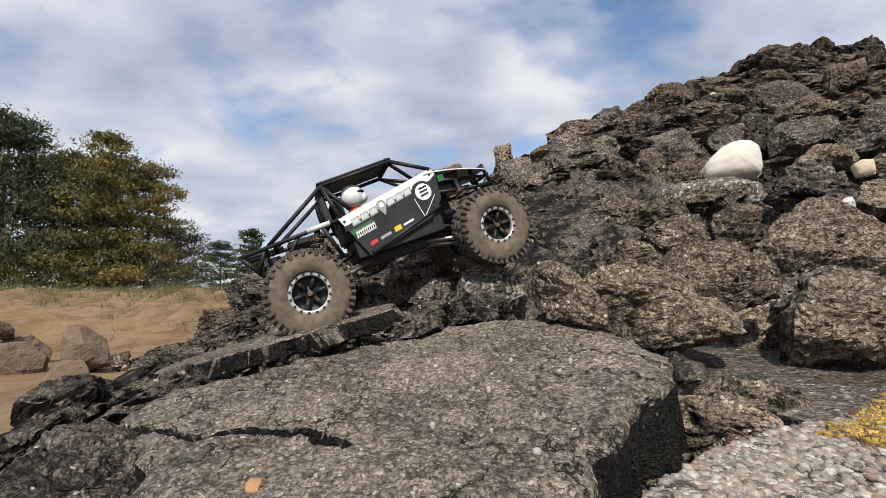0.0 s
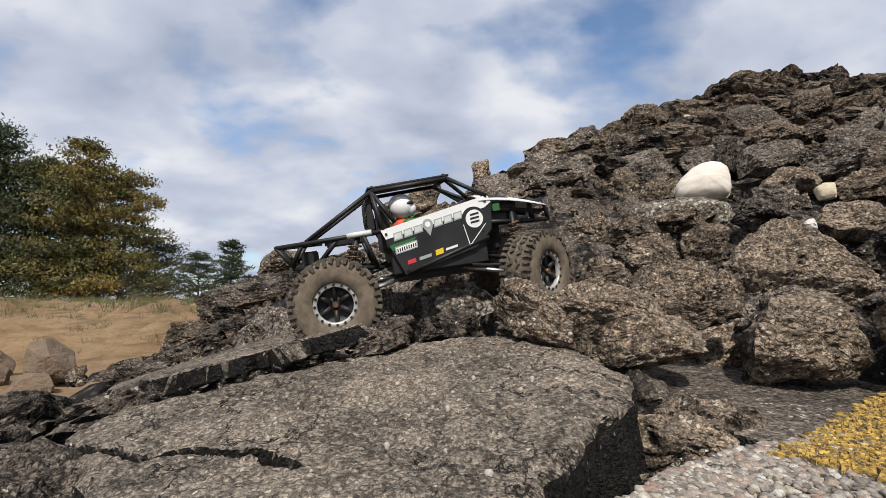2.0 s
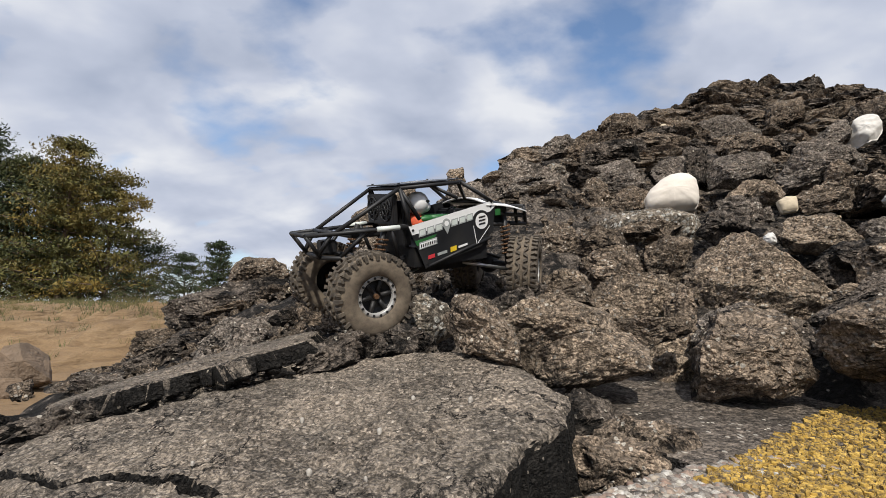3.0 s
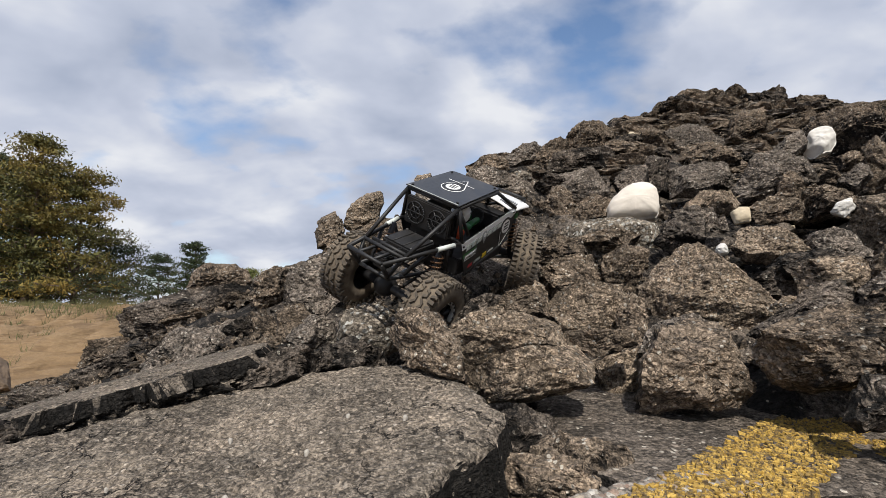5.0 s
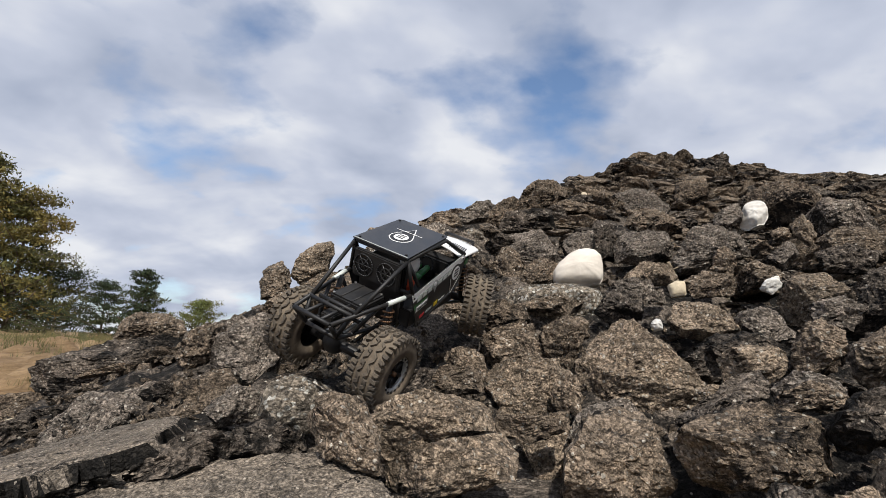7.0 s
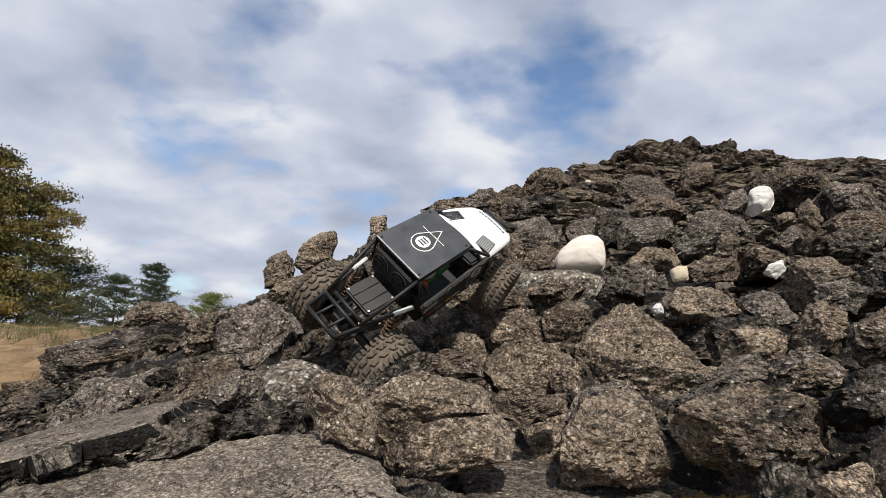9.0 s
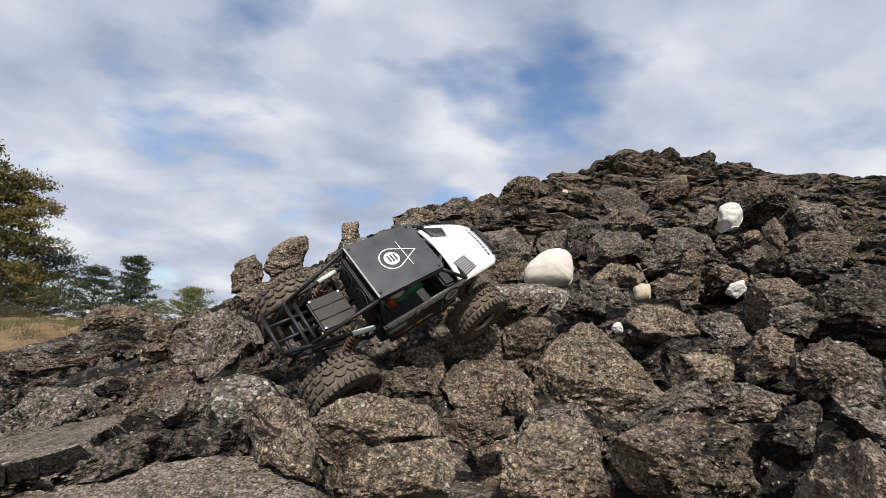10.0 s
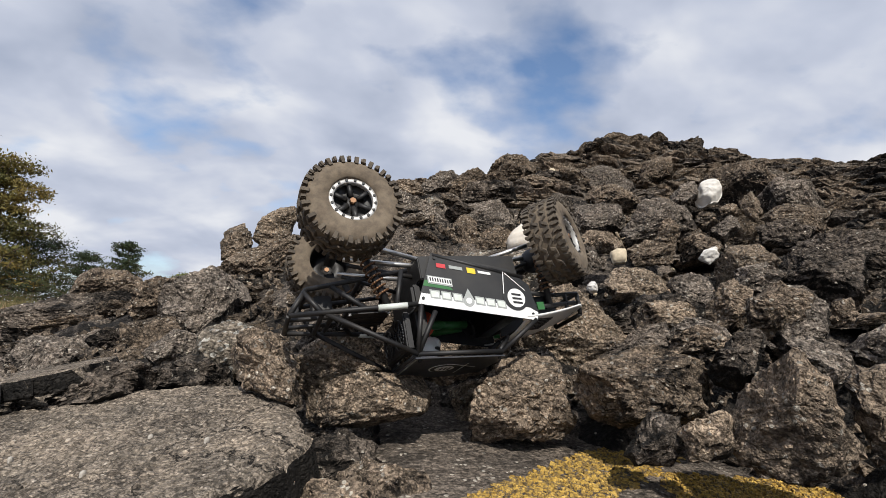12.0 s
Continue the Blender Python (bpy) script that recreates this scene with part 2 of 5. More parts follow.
def chunk_mesh(corners, depth, seed, step=0.0048, rough=1.0, flat=False, most=210, round_=False, crack=(), least=(36, 9)):
    """A broken block: its face has the given corners (x, z), its body runs back along y, with chipped facets and a crumbly skin."""
    rng = np.random.default_rng(seed)
    c = np.array(corners, float)
    area = np.ptp(c, axis=0)
    size = float(np.sqrt(area[0] * area[1]))
    ring = np.vstack([c, c[:1]])
    seg = np.hypot(*np.diff(ring, axis=0).T)
    s = np.concatenate([[0], np.cumsum(seg)])
    around = int(np.clip(s[-1] / step, least[0], most))
    rings = int(np.clip(size * 0.62 / step, least[1], 70))
    u = np.linspace(0, s[-1], around, endpoint=False)
    out = np.c_[np.interp(u, s, ring[:, 0]), np.interp(u, s, ring[:, 1])]
    jag = np.c_[np.cos(2 * np.pi * u / s[-1]), np.sin(2 * np.pi * u / s[-1]), 0 * u]
    mid = c.mean(0) * 0.5 + (c.min(0) + c.max(0)) * 0.25
    ragged = vnoise(jag * s[-1] * 4.5, seed + 9) * 0.022 + vnoise(jag * s[-1] * 12, seed + 8) * 0.012
    out = mid + (out - mid) * (1 + ragged * (1.5 if flat else rough))[:, None]
    out = (np.roll(out, 1, 0) + 4 * out + np.roll(out, -1, 0)) / 6
    power = 14.0 if flat else 2.6 if round_ else rng.uniform(5.0, 12.0)
    levels = [(k, -depth / 2 * (1 - k ** power) ** (1 / power)) for k in np.linspace(0.0, 1.0, rings) ** 0.7]
    wall = int(np.clip(depth * 0.45 / step, 9 if flat else 3, 14))
    levels += [(1.0 - 0.06 * q * q, depth * 0.34 * q) for q in np.linspace(0, 1, wall)]
    levels += [(0.8, depth * 0.46), (0.4, depth * 0.5), (0.0, depth * 0.5)]
    v = np.array([(mid[0] + (x - mid[0]) * k, y, mid[1] + (z - mid[1]) * k) for k, y in levels for x, z in out])
    for _ in range(0 if flat or round_ else 9):   # facets broken off the face
        a = rng.uniform(0, 2 * np.pi)
        lean = rng.uniform(0.25, 2.0)
        nrm = np.array([np.cos(a) * lean, -1.0, np.sin(a) * lean])
        nrm /= np.linalg.norm(nrm)
        d = v @ nrm
        over = d - d.max() * rng.uniform(0.6, 0.88)
        v[:, 1] += np.where((over > 0) & (v[:, 1] < depth * 0.3), over / -nrm[1], 0)
    away = np.c_[(v[:, 0] - mid[0]) * 0.8, v[:, 1] * 2.2, (v[:, 2] - mid[1]) * 0.8]
    away /= np.linalg.norm(away, axis=1)[:, None] + 1e-6
    bed = v * np.array([1.0, 1.6, 1.9])   # the layers of the road lie across
    lump = vnoise(bed * 2.4 / size + seed, seed) * 0.030 * size + vnoise(bed * 6 / size, seed + 1) * 0.020 * size
    if flat:
        lump *= 0.35
    crumb = (np.abs(vnoise(bed * 24, seed + 2)) - 0.35) * 0.007 + (np.abs(vnoise(bed * 55, seed + 3)) - 0.35) * 0.0075 + (np.abs(vnoise(bed * 120, seed + 4)) - 0.3) * 0.0060
    broken = np.where(v[:, 1] > -depth * 0.42, np.maximum(rough, 2.3), rough) if flat else rough
    v += away * (lump * min(1.0, 0.3 + 0.7 * rough) + crumb * broken)[:, None]
    for (x0, z0), (x1, z1) in zip(crack, crack[1:]):   # an open split in the face
        ab = np.array([x1 - x0, z1 - z0])
        q = np.c_[v[:, 0] - x0, v[:, 2] - z0] + np.c_[vnoise(v * 45, seed + 20), vnoise(v * 45, seed + 21)] * 0.006
        k = np.clip(q @ ab / (ab @ ab), 0, 1)
        gap = np.hypot(*(q - k[:, None] * ab).T)
        v[:, 1] += np.where(v[:, 1] < depth * 0.2, 0.034 * np.clip(1.15 + 0.6 * vnoise(v * 28, seed + 22) - gap / 0.0040, 0, 1), 0)
    if flat:   # the broken edge crumbles and leans in under the worn top
        wall_ = np.clip((v[:, 1] + depth * 0.46) / (depth * 0.12), 0, 1)
        v += away * (wall_ * (vnoise(v * 34, seed + 30) * 0.008 + vnoise(v * 80, seed + 31) * 0.006 + vnoise(v * 150, seed + 32) * 0.003))[:, None]
    n = len(levels)
    i = np.arange((n - 1) * around)
    r, q = i // around, i % around
    nxt = (q + 1) % around
    faces = np.c_[r * around + q, r * around + nxt, (r + 1) * around + nxt, (r + 1) * around + q]
    me = bpy.data.meshes.new("chunk")
    me.from_pydata(v.tolist(), [], faces.tolist())
    me.update()
    return me


SMOOTH = {"leaf": 0.05, "pebble": 0.05, "sandstone": 0.7, "limestone": 0.10, "whiterock": 0.3, "beige": 0.15, "white": 0.4, "slab": 0.42, "gravelslab": 0.5, "pale": 0.7, "road": 0.3, "tan": 0.8, "gray": 0.85}


def chunk(kind, place, yaw, tilt, depth, face, seed, crack=()):
    """A block of the heap. face: its corners as x,z pairs in millimetres; tilt: how far it lies back, in degrees."""
    corners = [tuple(float(q) / 1000 for q in pair.split(",")) for pair in face.split()]
    name = {"limestone": "boulder", "whiterock": "rock", "beige": "stone", "white": "stone", "gravelslab": "concrete_slab", "slab": "asphalt_slab", "road": "road_slab", "sandstone": "boulder", "pebble": "pebble", "leaf": "leaf"}.get(kind, "asphalt_chunk")
    me = chunk_mesh(corners, depth, seed, rough=SMOOTH.get(kind, 1.0), flat=kind in ("slab", "road", "gravelslab"), most=420 if kind == "slab" else 240, round_=kind in ("limestone", "beige", "pebble"), crack=crack)
    if kind in ("limestone", "whiterock", "beige", "sandstone", "pebble"):
        me.polygons.foreach_set("use_smooth", [True] * len(me.polygons))
    me.materials.append(MATS[kind])
    ob = new(name, me)
    ob.matrix_basis = pose(0, 0, 0, 0, 0, yaw) @ pose(0, 0, 0, -tilt)
    ob.location = place
    if kind == "leaf":
        return tagged(ob, LABELS[kind], "leaf")
    return tagged(ob, LABELS[kind], "rock", "rubble heap")


# ---- the ground and the heap ----
def heap_height(x, y, sink=0.10):
    """The fill under the loose chunks: a slope that climbs to a crest and falls away behind it."""
    crest = np.interp(x, [-0.4, 0.1, 0.35, 0.7, 1.2, 2.0, 2.6, 3.5, 4.3], [1.64, 1.72, 1.60, 1.80, 2.17, 2.74, 3.19, 3.45, 3.2])
    u, v = np.clip(x, -0.75, 3.3), np.clip(y, 0.32, crest)
    z = 0.472 - 0.252 * v + 0.648 * v**2 - 0.189 * v**3 + u * (0.228 - 0.350 * v + 0.296 * v**2) + u**2 * (0.174 - 0.259 * v) + 0.065 * u**3
    z = z - 0.6 * np.maximum(0, y - crest) - 0.7 * np.maximum(0, -0.75 - x) - 0.12 * np.maximum(0, x - 3.3)
    z = z - sink - 0.035 * np.maximum(0, u - 0.9) + 0.11 * np.exp(-((x - 0.50) ** 2 + (y - 1.58) ** 2) / 0.07) - 0.12 * np.exp(-((x - 0.42) ** 2 + (y - 0.60) ** 2) / 0.06) - 0.10 * np.exp(-((x - 0.82) ** 2 / 0.05 + (y - 0.47) ** 2 / 0.02))
    return np.maximum(z, -0.3)


def grid_mesh(name, xs, ys, height):
    X, Y = np.meshgrid(xs, ys)
    v = np.c_[X.ravel(), Y.ravel(), height(X.ravel(), Y.ravel())]
    w = len(xs)
    f = [(j * w + i, j * w + i + 1, (j + 1) * w + i + 1, (j + 1) * w + i) for j in range(len(ys) - 1) for i in range(w - 1)]
    me = bpy.data.meshes.new(name)
    me.from_pydata(v.tolist(), [], f)
    me.polygons.foreach_set("use_smooth", [True] * len(f))
    return me


def rubble_height(x, y):
    p = np.c_[x, y, 0 * x]
    return heap_height(x, y) + vnoise(p * 9, 5) * 0.03 + vnoise(p * 22, 6) * 0.018 + vnoise(p * 55, 7) * 0.008


fill = new("ground_heap", grid_mesh("ground_heap", np.linspace(-2.2, 6.0, 330), np.linspace(-0.8, 6.0, 270), rubble_height))
fill.data.materials.append(MATS["black"])
tagged(fill, "dark crumbled asphalt and dirt filling the rubble heap", "rubble", kind="structure")


def sand_material():
    m, N, b = material("sand", 0.95)
    co = N.add("ShaderNodeTexCoord").outputs["Object"]
    big = N.noise(co, 0.8, 6, 0.6, 0.5)
    fine = N.noise(co, 30, 5, 0.7)
    layers = N.noise(N.add("ShaderNodeMapping", {"Vector": co, "Scale": (1.2, 0.5, 9.0)}).outputs[0], 2.6, 5, 0.65, 0.6)
    c = N.ramp(big, (0.3, (0.19, 0.115, 0.056)), (0.5, (0.29, 0.190, 0.098)), (0.7, (0.37, 0.258, 0.148)))
    c = N.mix(N.ramp(layers, (0.36, 0.75), (0.50, 0.0)), c, (0.16, 0.095, 0.045, 1))
    c = N.mix(N.ramp(fine, (0.35, 0.5), (0.6, 0.0)), c, (0.19, 0.12, 0.06, 1))
    put(N, c, b.inputs["Base Color"])
    put(N, N.add("ShaderNodeBump", {"Height": N.math("ADD", fine, N.math("MULTIPLY", layers, 3.0)), "Strength": 0.8, "Distance": 0.035}).outputs[0], b.inputs["Normal"])
    return m


SAND = sand_material()


def ground_height(x, y):
    p = np.c_[x, y, 0 * x]
    r = np.hypot(x, y)
    return -0.02 + np.where(r < 60, vnoise(p * 0.9, 8) * 0.05 + vnoise(p * 3, 9) * 0.02, 0)


def spread(a, b, n):
    """Steps from -b to b, fine near the middle."""
    s = np.linspace(-1, 1, n)
    return np.sign(s) * (a * np.abs(s) + (b - a) * np.abs(s) ** 7)


ground = new("ground", grid_mesh("ground", spread(14, 3000, 141), spread(14, 3000, 141), ground_height))
ground.data.materials.append(SAND)
tagged(ground, "pale tan sandy ground of the pit", "ground", kind="structure")


def bank_height(x, y):
    p = np.c_[x, y, 0 * x]
    edge = 4.0 + vnoise(np.c_[x * 0.9, 0 * x, 0 * x], 11) * 0.5 + vnoise(np.c_[x * 3.1, 0 * x, 0 * x], 12) * 0.12
    rise = np.clip((y - edge) / 1.5, 0, 1)
    rise = rise * rise * (3 - 2 * rise)
    lumps = vnoise(p * 1.6, 13) * 0.13 + np.abs(vnoise(p * np.array([4.5, 2.0, 1]), 14)) * 0.13 + np.abs(vnoise(p * np.array([11, 5, 1]), 15)) * 0.05
    return -0.05 + rise * (0.43 + 0.8 * lumps) + lumps * 0.3


bank = new("ground_bank", grid_mesh("ground_bank", np.linspace(-16, 0.5, 300), np.concatenate([np.linspace(3.2, 8, 90), np.linspace(8.4, 30, 14)]), bank_height))
bank.data.materials.append(SAND)
tagged(bank, "sunlit bank of pale sand with eroded gullies", "sand bank", kind="structure")


# ---- the chunks of the heap ----
chunk("brown", (-0.407, 1.492, 0.723), 18, 20, 0.082, "-93,-15 -77,36 -5,54 73,30 93,-12 39,-52 -36,-46 -80,-54", 1)
chunk("black", (-0.462, 1.450, 0.610), 17, 12, 0.200, "-200,0 -115,48 0,86 115,115 225,105 192,0 154,-58 -20,-86 -115,-92 -172,-58", 2)
chunk("black", (-0.290, 1.224, 0.596), 17, 20, 0.074, "-94,-32 -36,21 38,49 93,10 94,-36 51,-43 -24,-49", 3)
chunk("brown", (-0.178, 1.191, 0.686), 14, 20, 0.086, "-57,-20 -31,23 33,58 57,14 14,-33 -31,-58", 4)
chunk("gray", (-0.036, 1.109, 0.678), 9, 45, 0.145, "-97,-36 -67,31 70,101 97,55 38,-62 -6,-101 -63,-80", 5)
chunk("brown", (-0.102, 1.595, 0.901), 8, 5, 0.073, "-49,-14 -35,47 9,72 37,35 49,-21 38,-66 -38,-72", 6)
chunk("tan", (0.001, 1.649, 0.976), 5, 5, 0.106, "-71,-50 -58,-2 8,76 55,85 71,34 46,-52 -27,-85", 7)
chunk("brown", (0.036, 1.445, 0.853), 5, 20, 0.152, "-147,-59 -82,-11 38,55 106,102 147,43 54,-47 -40,-90 -133,-102", 8)
chunk("gray", (-0.163, 1.352, 0.706), 12, 60, 0.113, "-107,-26 -10,46 97,75 107,32 2,-49 -88,-75", 9)
chunk("pale", (0.093, 0.855, 0.605), 5, 35, 0.083, "-67,-18 -61,38 -34,55 23,43 67,9 59,-26 14,-48 -39,-55", 10)
chunk("brown", (0.168, 0.650, 0.590), 1, 10, 0.076, "-51,18 -33,49 -15,52 24,50 48,-7 51,-52 9,-39 -26,-27", 11)
chunk("black", (0.067, 0.720, 0.568), 7, 20, 0.036, "-53,11 -11,24 45,16 53,-14 3,-24 -46,-19", 12)
chunk("brown", (-0.128, 1.002, 0.551), 14, 20, 0.044, "-29,13 -12,36 20,23 29,-15 -1,-36 -24,-19", 13)
chunk("brown", (-0.078, 1.014, 0.582), 12, 20, 0.069, "-46,49 6,68 46,12 26,-46 -12,-68 -37,-21", 14)
chunk("gray", (-0.289, 1.083, 0.518), 19, 55, 0.135, "-109,-60 -80,1 89,90 109,25 83,-23 7,-44 -68,-90", 15)
chunk("gray", (-0.203, 0.786, 0.495), 22, 50, 0.090, "-123,-48 -92,-3 -33,34 67,92 118,88 123,15 58,-35 -2,-55 -76,-92", 16)
chunk("brown", (-0.548, 1.221, 0.493), 25, 20, 0.084, "-67,7 -17,15 30,56 67,3 52,-46 -36,-56", 17)
chunk("brown", (-0.647, 1.390, 0.510), 25, 20, 0.054, "-44,36 30,34 78,19 41,-22 -20,-32 -78,-36", 18)
chunk("black", (0.252, 0.843, 0.611), -3, 20, 0.087, "-87,-37 -55,4 33,56 87,58 58,8 -16,-17 -67,-58", 19)
chunk("brown", (0.343, 0.851, 0.649), -8, 20, 0.040, "-67,3 -10,24 64,27 67,-17 -18,-27 -65,-27", 20)
chunk("tan", (0.404, 0.980, 0.660), -10, 20, 0.063, "-42,38 9,57 36,34 42,-20 18,-57 -17,-13", 21)
chunk("tan", (0.510, 0.911, 0.628), -16, 12, 0.101, "-76,40 -63,54 67,67 81,28 51,-39 1,-67 -51,-45 -81,8", 22)
chunk("brown", (0.559, 0.842, 0.638), -19, 20, 0.043, "-29,-4 7,41 29,24 27,-41 -11,-41", 23)
chunk("tan", (0.292, 0.707, 0.595), -6, 25, 0.071, "-103,5 -64,28 0,47 94,43 103,0 34,-22 -43,-47 -70,-47 -93,-25", 24)
chunk("brown", (0.445, 0.698, 0.595), -16, 20, 0.038, "-48,-12 -57,19 1,14 51,25 57,2 -8,-25", 25)
chunk("tan", (0.310, 0.636, 0.559), -9, 15, 0.100, "-91,-5 -39,19 75,45 91,18 83,-18 5,-39 -62,-45 -87,-30", 26)
chunk("tan", (0.505, 0.792, 0.517), -18, 5, 0.092, "-48,34 50,68 62,36 33,-60 -62,-68 -24,-5", 27)
chunk("brown", (0.540, 0.632, 0.565), -24, 5, 0.102, "-70,4 -43,50 10,68 54,56 75,-24 68,-52 -75,-68", 28)
chunk("gray", (0.577, 0.717, 0.602), -23, 45, 0.064, "-64,-28 -44,13 36,42 64,31 7,-11 -56,-42", 29)
chunk("tan", (0.752, 0.889, 0.670), -27, 30, 0.200, "-140,-5 -102,68 -23,105 34,57 102,10 140,-36 97,-85 27,-105 -65,-86 -119,-78", 30)
chunk("brown", (0.673, 0.546, 0.600), -34, 15, 0.160, "-87,-3 -63,24 5,57 59,48 84,31 87,-16 58,-40 -24,-57 -64,-45", 31)
chunk("black", (0.762, 0.477, 0.645), -41, 15, 0.120, "-32,-16 -1,21 23,38 32,24 20,-24 0,-38 -25,-33", 32)
chunk("black", (0.719, 0.643, 0.644), -32, 40, 0.076, "-67,-26 -10,4 25,40 60,51 67,1 38,-11 -37,-51", 33)
chunk("black", (0.853, 0.847, 0.698), -31, 20, 0.056, "-55,-14 -7,23 53,37 55,-19 25,-37", 34)
chunk("tan", (0.959, 0.952, 0.795), -31, 20, 0.070, "-87,-8 -57,47 45,19 87,-26 7,-47 -64,-41", 35)
chunk("gray", (1.048, 0.902, 0.784), -35, 45, 0.085, "-57,10 -19,56 37,44 57,-37 -2,-56 -41,-29", 36)
chunk("black", (0.900, 0.790, 0.727), -34, 20, 0.053, "-78,16 -10,35 78,26 73,-32 18,-35 -53,-23", 37)
chunk("brown", (0.952, 0.688, 0.733), -39, 20, 0.063, "-42,-25 -25,33 10,54 37,24 42,-9 12,-42 -29,-54", 38)
chunk("tan", (1.264, 0.951, 0.854), -39, 20, 0.113, "-81,15 -45,72 21,75 81,36 48,-45 -21,-75 -74,-38", 39)
chunk("black", (1.220, 0.755, 0.817), -43, 20, 0.140, "-91,-32 -43,43 18,65 91,46 68,-65 -65,-54", 40)
chunk("brown", (0.915, 0.551, 0.714), -42, 20, 0.065, "-43,21 4,44 43,36 32,-23 -27,-44 -43,-20", 41)
chunk("gray", (0.755, 0.528, 0.670), -38, 40, 0.039, "-36,23 33,26 41,-3 -11,-26 -41,-14", 42)
chunk("pale", (0.706, 1.211, 0.835), -19, 60, 0.121, "-149,0 -95,80 146,59 149,-5 22,-43 -98,-80", 43)
chunk("brown", (0.651, 1.125, 0.826), -18, 20, 0.038, "-92,3 28,26 92,19 45,-26 -62,-23", 44)
chunk("brown", (0.532, 1.140, 0.787), -14, 20, 0.060, "-72,-16 -39,40 48,35 72,-6 -11,-40", 45)
chunk("brown", (0.529, 1.035, 0.715), -15, 20, 0.082, "-84,14 -49,34 37,54 68,2 84,-54 -53,-45", 46)
chunk("brown", (0.637, 1.007, 0.734), -19, 20, 0.088, "-56,14 30,75 59,38 17,-48 -24,-75 -59,-26", 47)
chunk("black", (0.788, 1.041, 0.819), -24, 20, 0.064, "-57,-7 -11,42 57,36 54,-26 -16,-42", 48)
chunk("gray", (0.850, 1.067, 0.863), -26, 20, 0.047, "-74,4 -25,31 71,20 74,-24 11,-31", 49)
chunk("beige", (0.943, 1.031, 0.871), -29, 20, 0.032, "-21,9 -2,22 21,20 20,-16 -14,-22", 50)
chunk("brown", (1.045, 1.041, 0.893), -32, 20, 0.056, "-63,2 -15,37 63,19 45,-31 -37,-37", 51)
chunk("brown", (1.223, 1.071, 0.932), -35, 20, 0.064, "-55,9 -12,43 55,31 41,-28 -47,-43", 52)
chunk("white", (1.206, 1.023, 0.899), -36, 20, 0.037, "-25,-12 -14,10 19,26 25,-2 1,-26", 53)
chunk("limestone", (0.803, 1.281, 0.951), -21, 12, 0.110, "-72,-42 -73,-16 -56,12 -30,38 0,55 30,60 54,54 68,36 73,4 71,-30 64,-48 30,-54 -20,-56 -60,-54", 54)
chunk("brown", (0.612, 1.369, 0.966), -14, 20, 0.073, "-49,-20 -11,80 40,31 49,-36 0,-80", 55)
chunk("gray", (0.692, 1.429, 1.023), -16, 25, 0.104, "-111,6 -82,68 94,70 111,-7 58,-70 0,-58", 56)
chunk("brown", (0.703, 1.319, 0.939), -17, 20, 0.070, "-56,10 -7,47 56,32 37,-37 -38,-47", 57)
chunk("black", (0.949, 1.402, 1.091), -23, 20, 0.072, "-48,4 -1,86 48,57 33,-63 -10,-86 -39,-50", 58)
chunk("gray", (1.042, 1.316, 1.047), -26, 20, 0.091, "-89,29 -40,60 72,56 89,-30 -15,-60 -86,-47", 59)
chunk("gray", (1.175, 1.185, 1.015), -32, 20, 0.107, "-107,-32 -49,60 75,71 107,4 14,-54 -80,-71", 60)
chunk("brown", (1.143, 1.101, 0.967), -33, 20, 0.051, "-20,34 34,42 19,-42 -34,-23", 61)
chunk("whiterock", (1.562, 1.425, 1.228), -35, 20, 0.075, "-44,-32 -40,0 -30,30 -14,48 8,54 28,44 44,14 46,-8 32,-38 4,-50 -26,-52", 62)
chunk("gray", (1.327, 1.094, 1.001), -37, 20, 0.063, "-42,-10 25,52 42,10 -11,-52", 63)
chunk("tan", (1.541, 1.217, 1.120), -38, 20, 0.049, "-32,30 7,61 32,-11 10,-61 -28,-14", 64)
chunk("brown", (0.426, 1.517, 1.126), -7, 5, 0.051, "-78,2 -37,24 50,34 78,-1 3,-34 -69,-26", 65)
chunk("black", (0.723, 1.561, 1.165), -15, 15, 0.077, "-129,-51 -64,25 104,51 129,-18 -1,-49", 66)
chunk("pale", (0.525, 1.504, 1.085), -10, 40, 0.041, "-47,-5 -23,23 39,27 47,-11 0,-27", 67)
chunk("brown", (1.257, 1.939, 1.387), -23, 20, 0.120, "-80,-48 -19,85 80,64 62,-53 -22,-85", 68)
chunk("brown", (1.684, 1.908, 1.477), -31, 20, 0.127, "-85,-76 -44,71 79,92 85,-25 -52,-92", 69)
chunk("beige", (1.176, 1.979, 1.431), -21, 20, 0.030, "-19,0 -4,34 19,26 16,-28 -10,-34", 70)
chunk("brown", (1.085, 1.904, 1.369), -20, 20, 0.041, "-27,0 4,32 27,6 16,-32 -23,-32", 71)
chunk("brown", (0.951, 1.913, 1.393), -17, 20, 0.082, "-75,-17 -24,55 75,54 59,-33 -39,-55", 72)
chunk("gray", (1.399, 1.855, 1.380), -27, 30, 0.131, "-131,21 19,87 131,38 93,-87 -65,-77", 73)
chunk("brown", (1.877, 1.604, 1.345), -38, 45, 0.230, "-176,84 -22,153 117,56 176,-153 13,-117 -129,-60", 74)
chunk("gray", (1.814, 1.319, 1.207), -41, 40, 0.158, "-110,91 -10,105 110,-30 83,-105 -53,-65", 75)
chunk("brown", (1.593, 1.113, 1.065), -41, 20, 0.092, "-88,31 -4,61 88,20 62,-61 -59,-52", 76)
chunk("black", (1.464, 1.029, 0.985), -41, 20, 0.067, "-69,33 5,45 69,21 47,-45 -53,-31", 77)
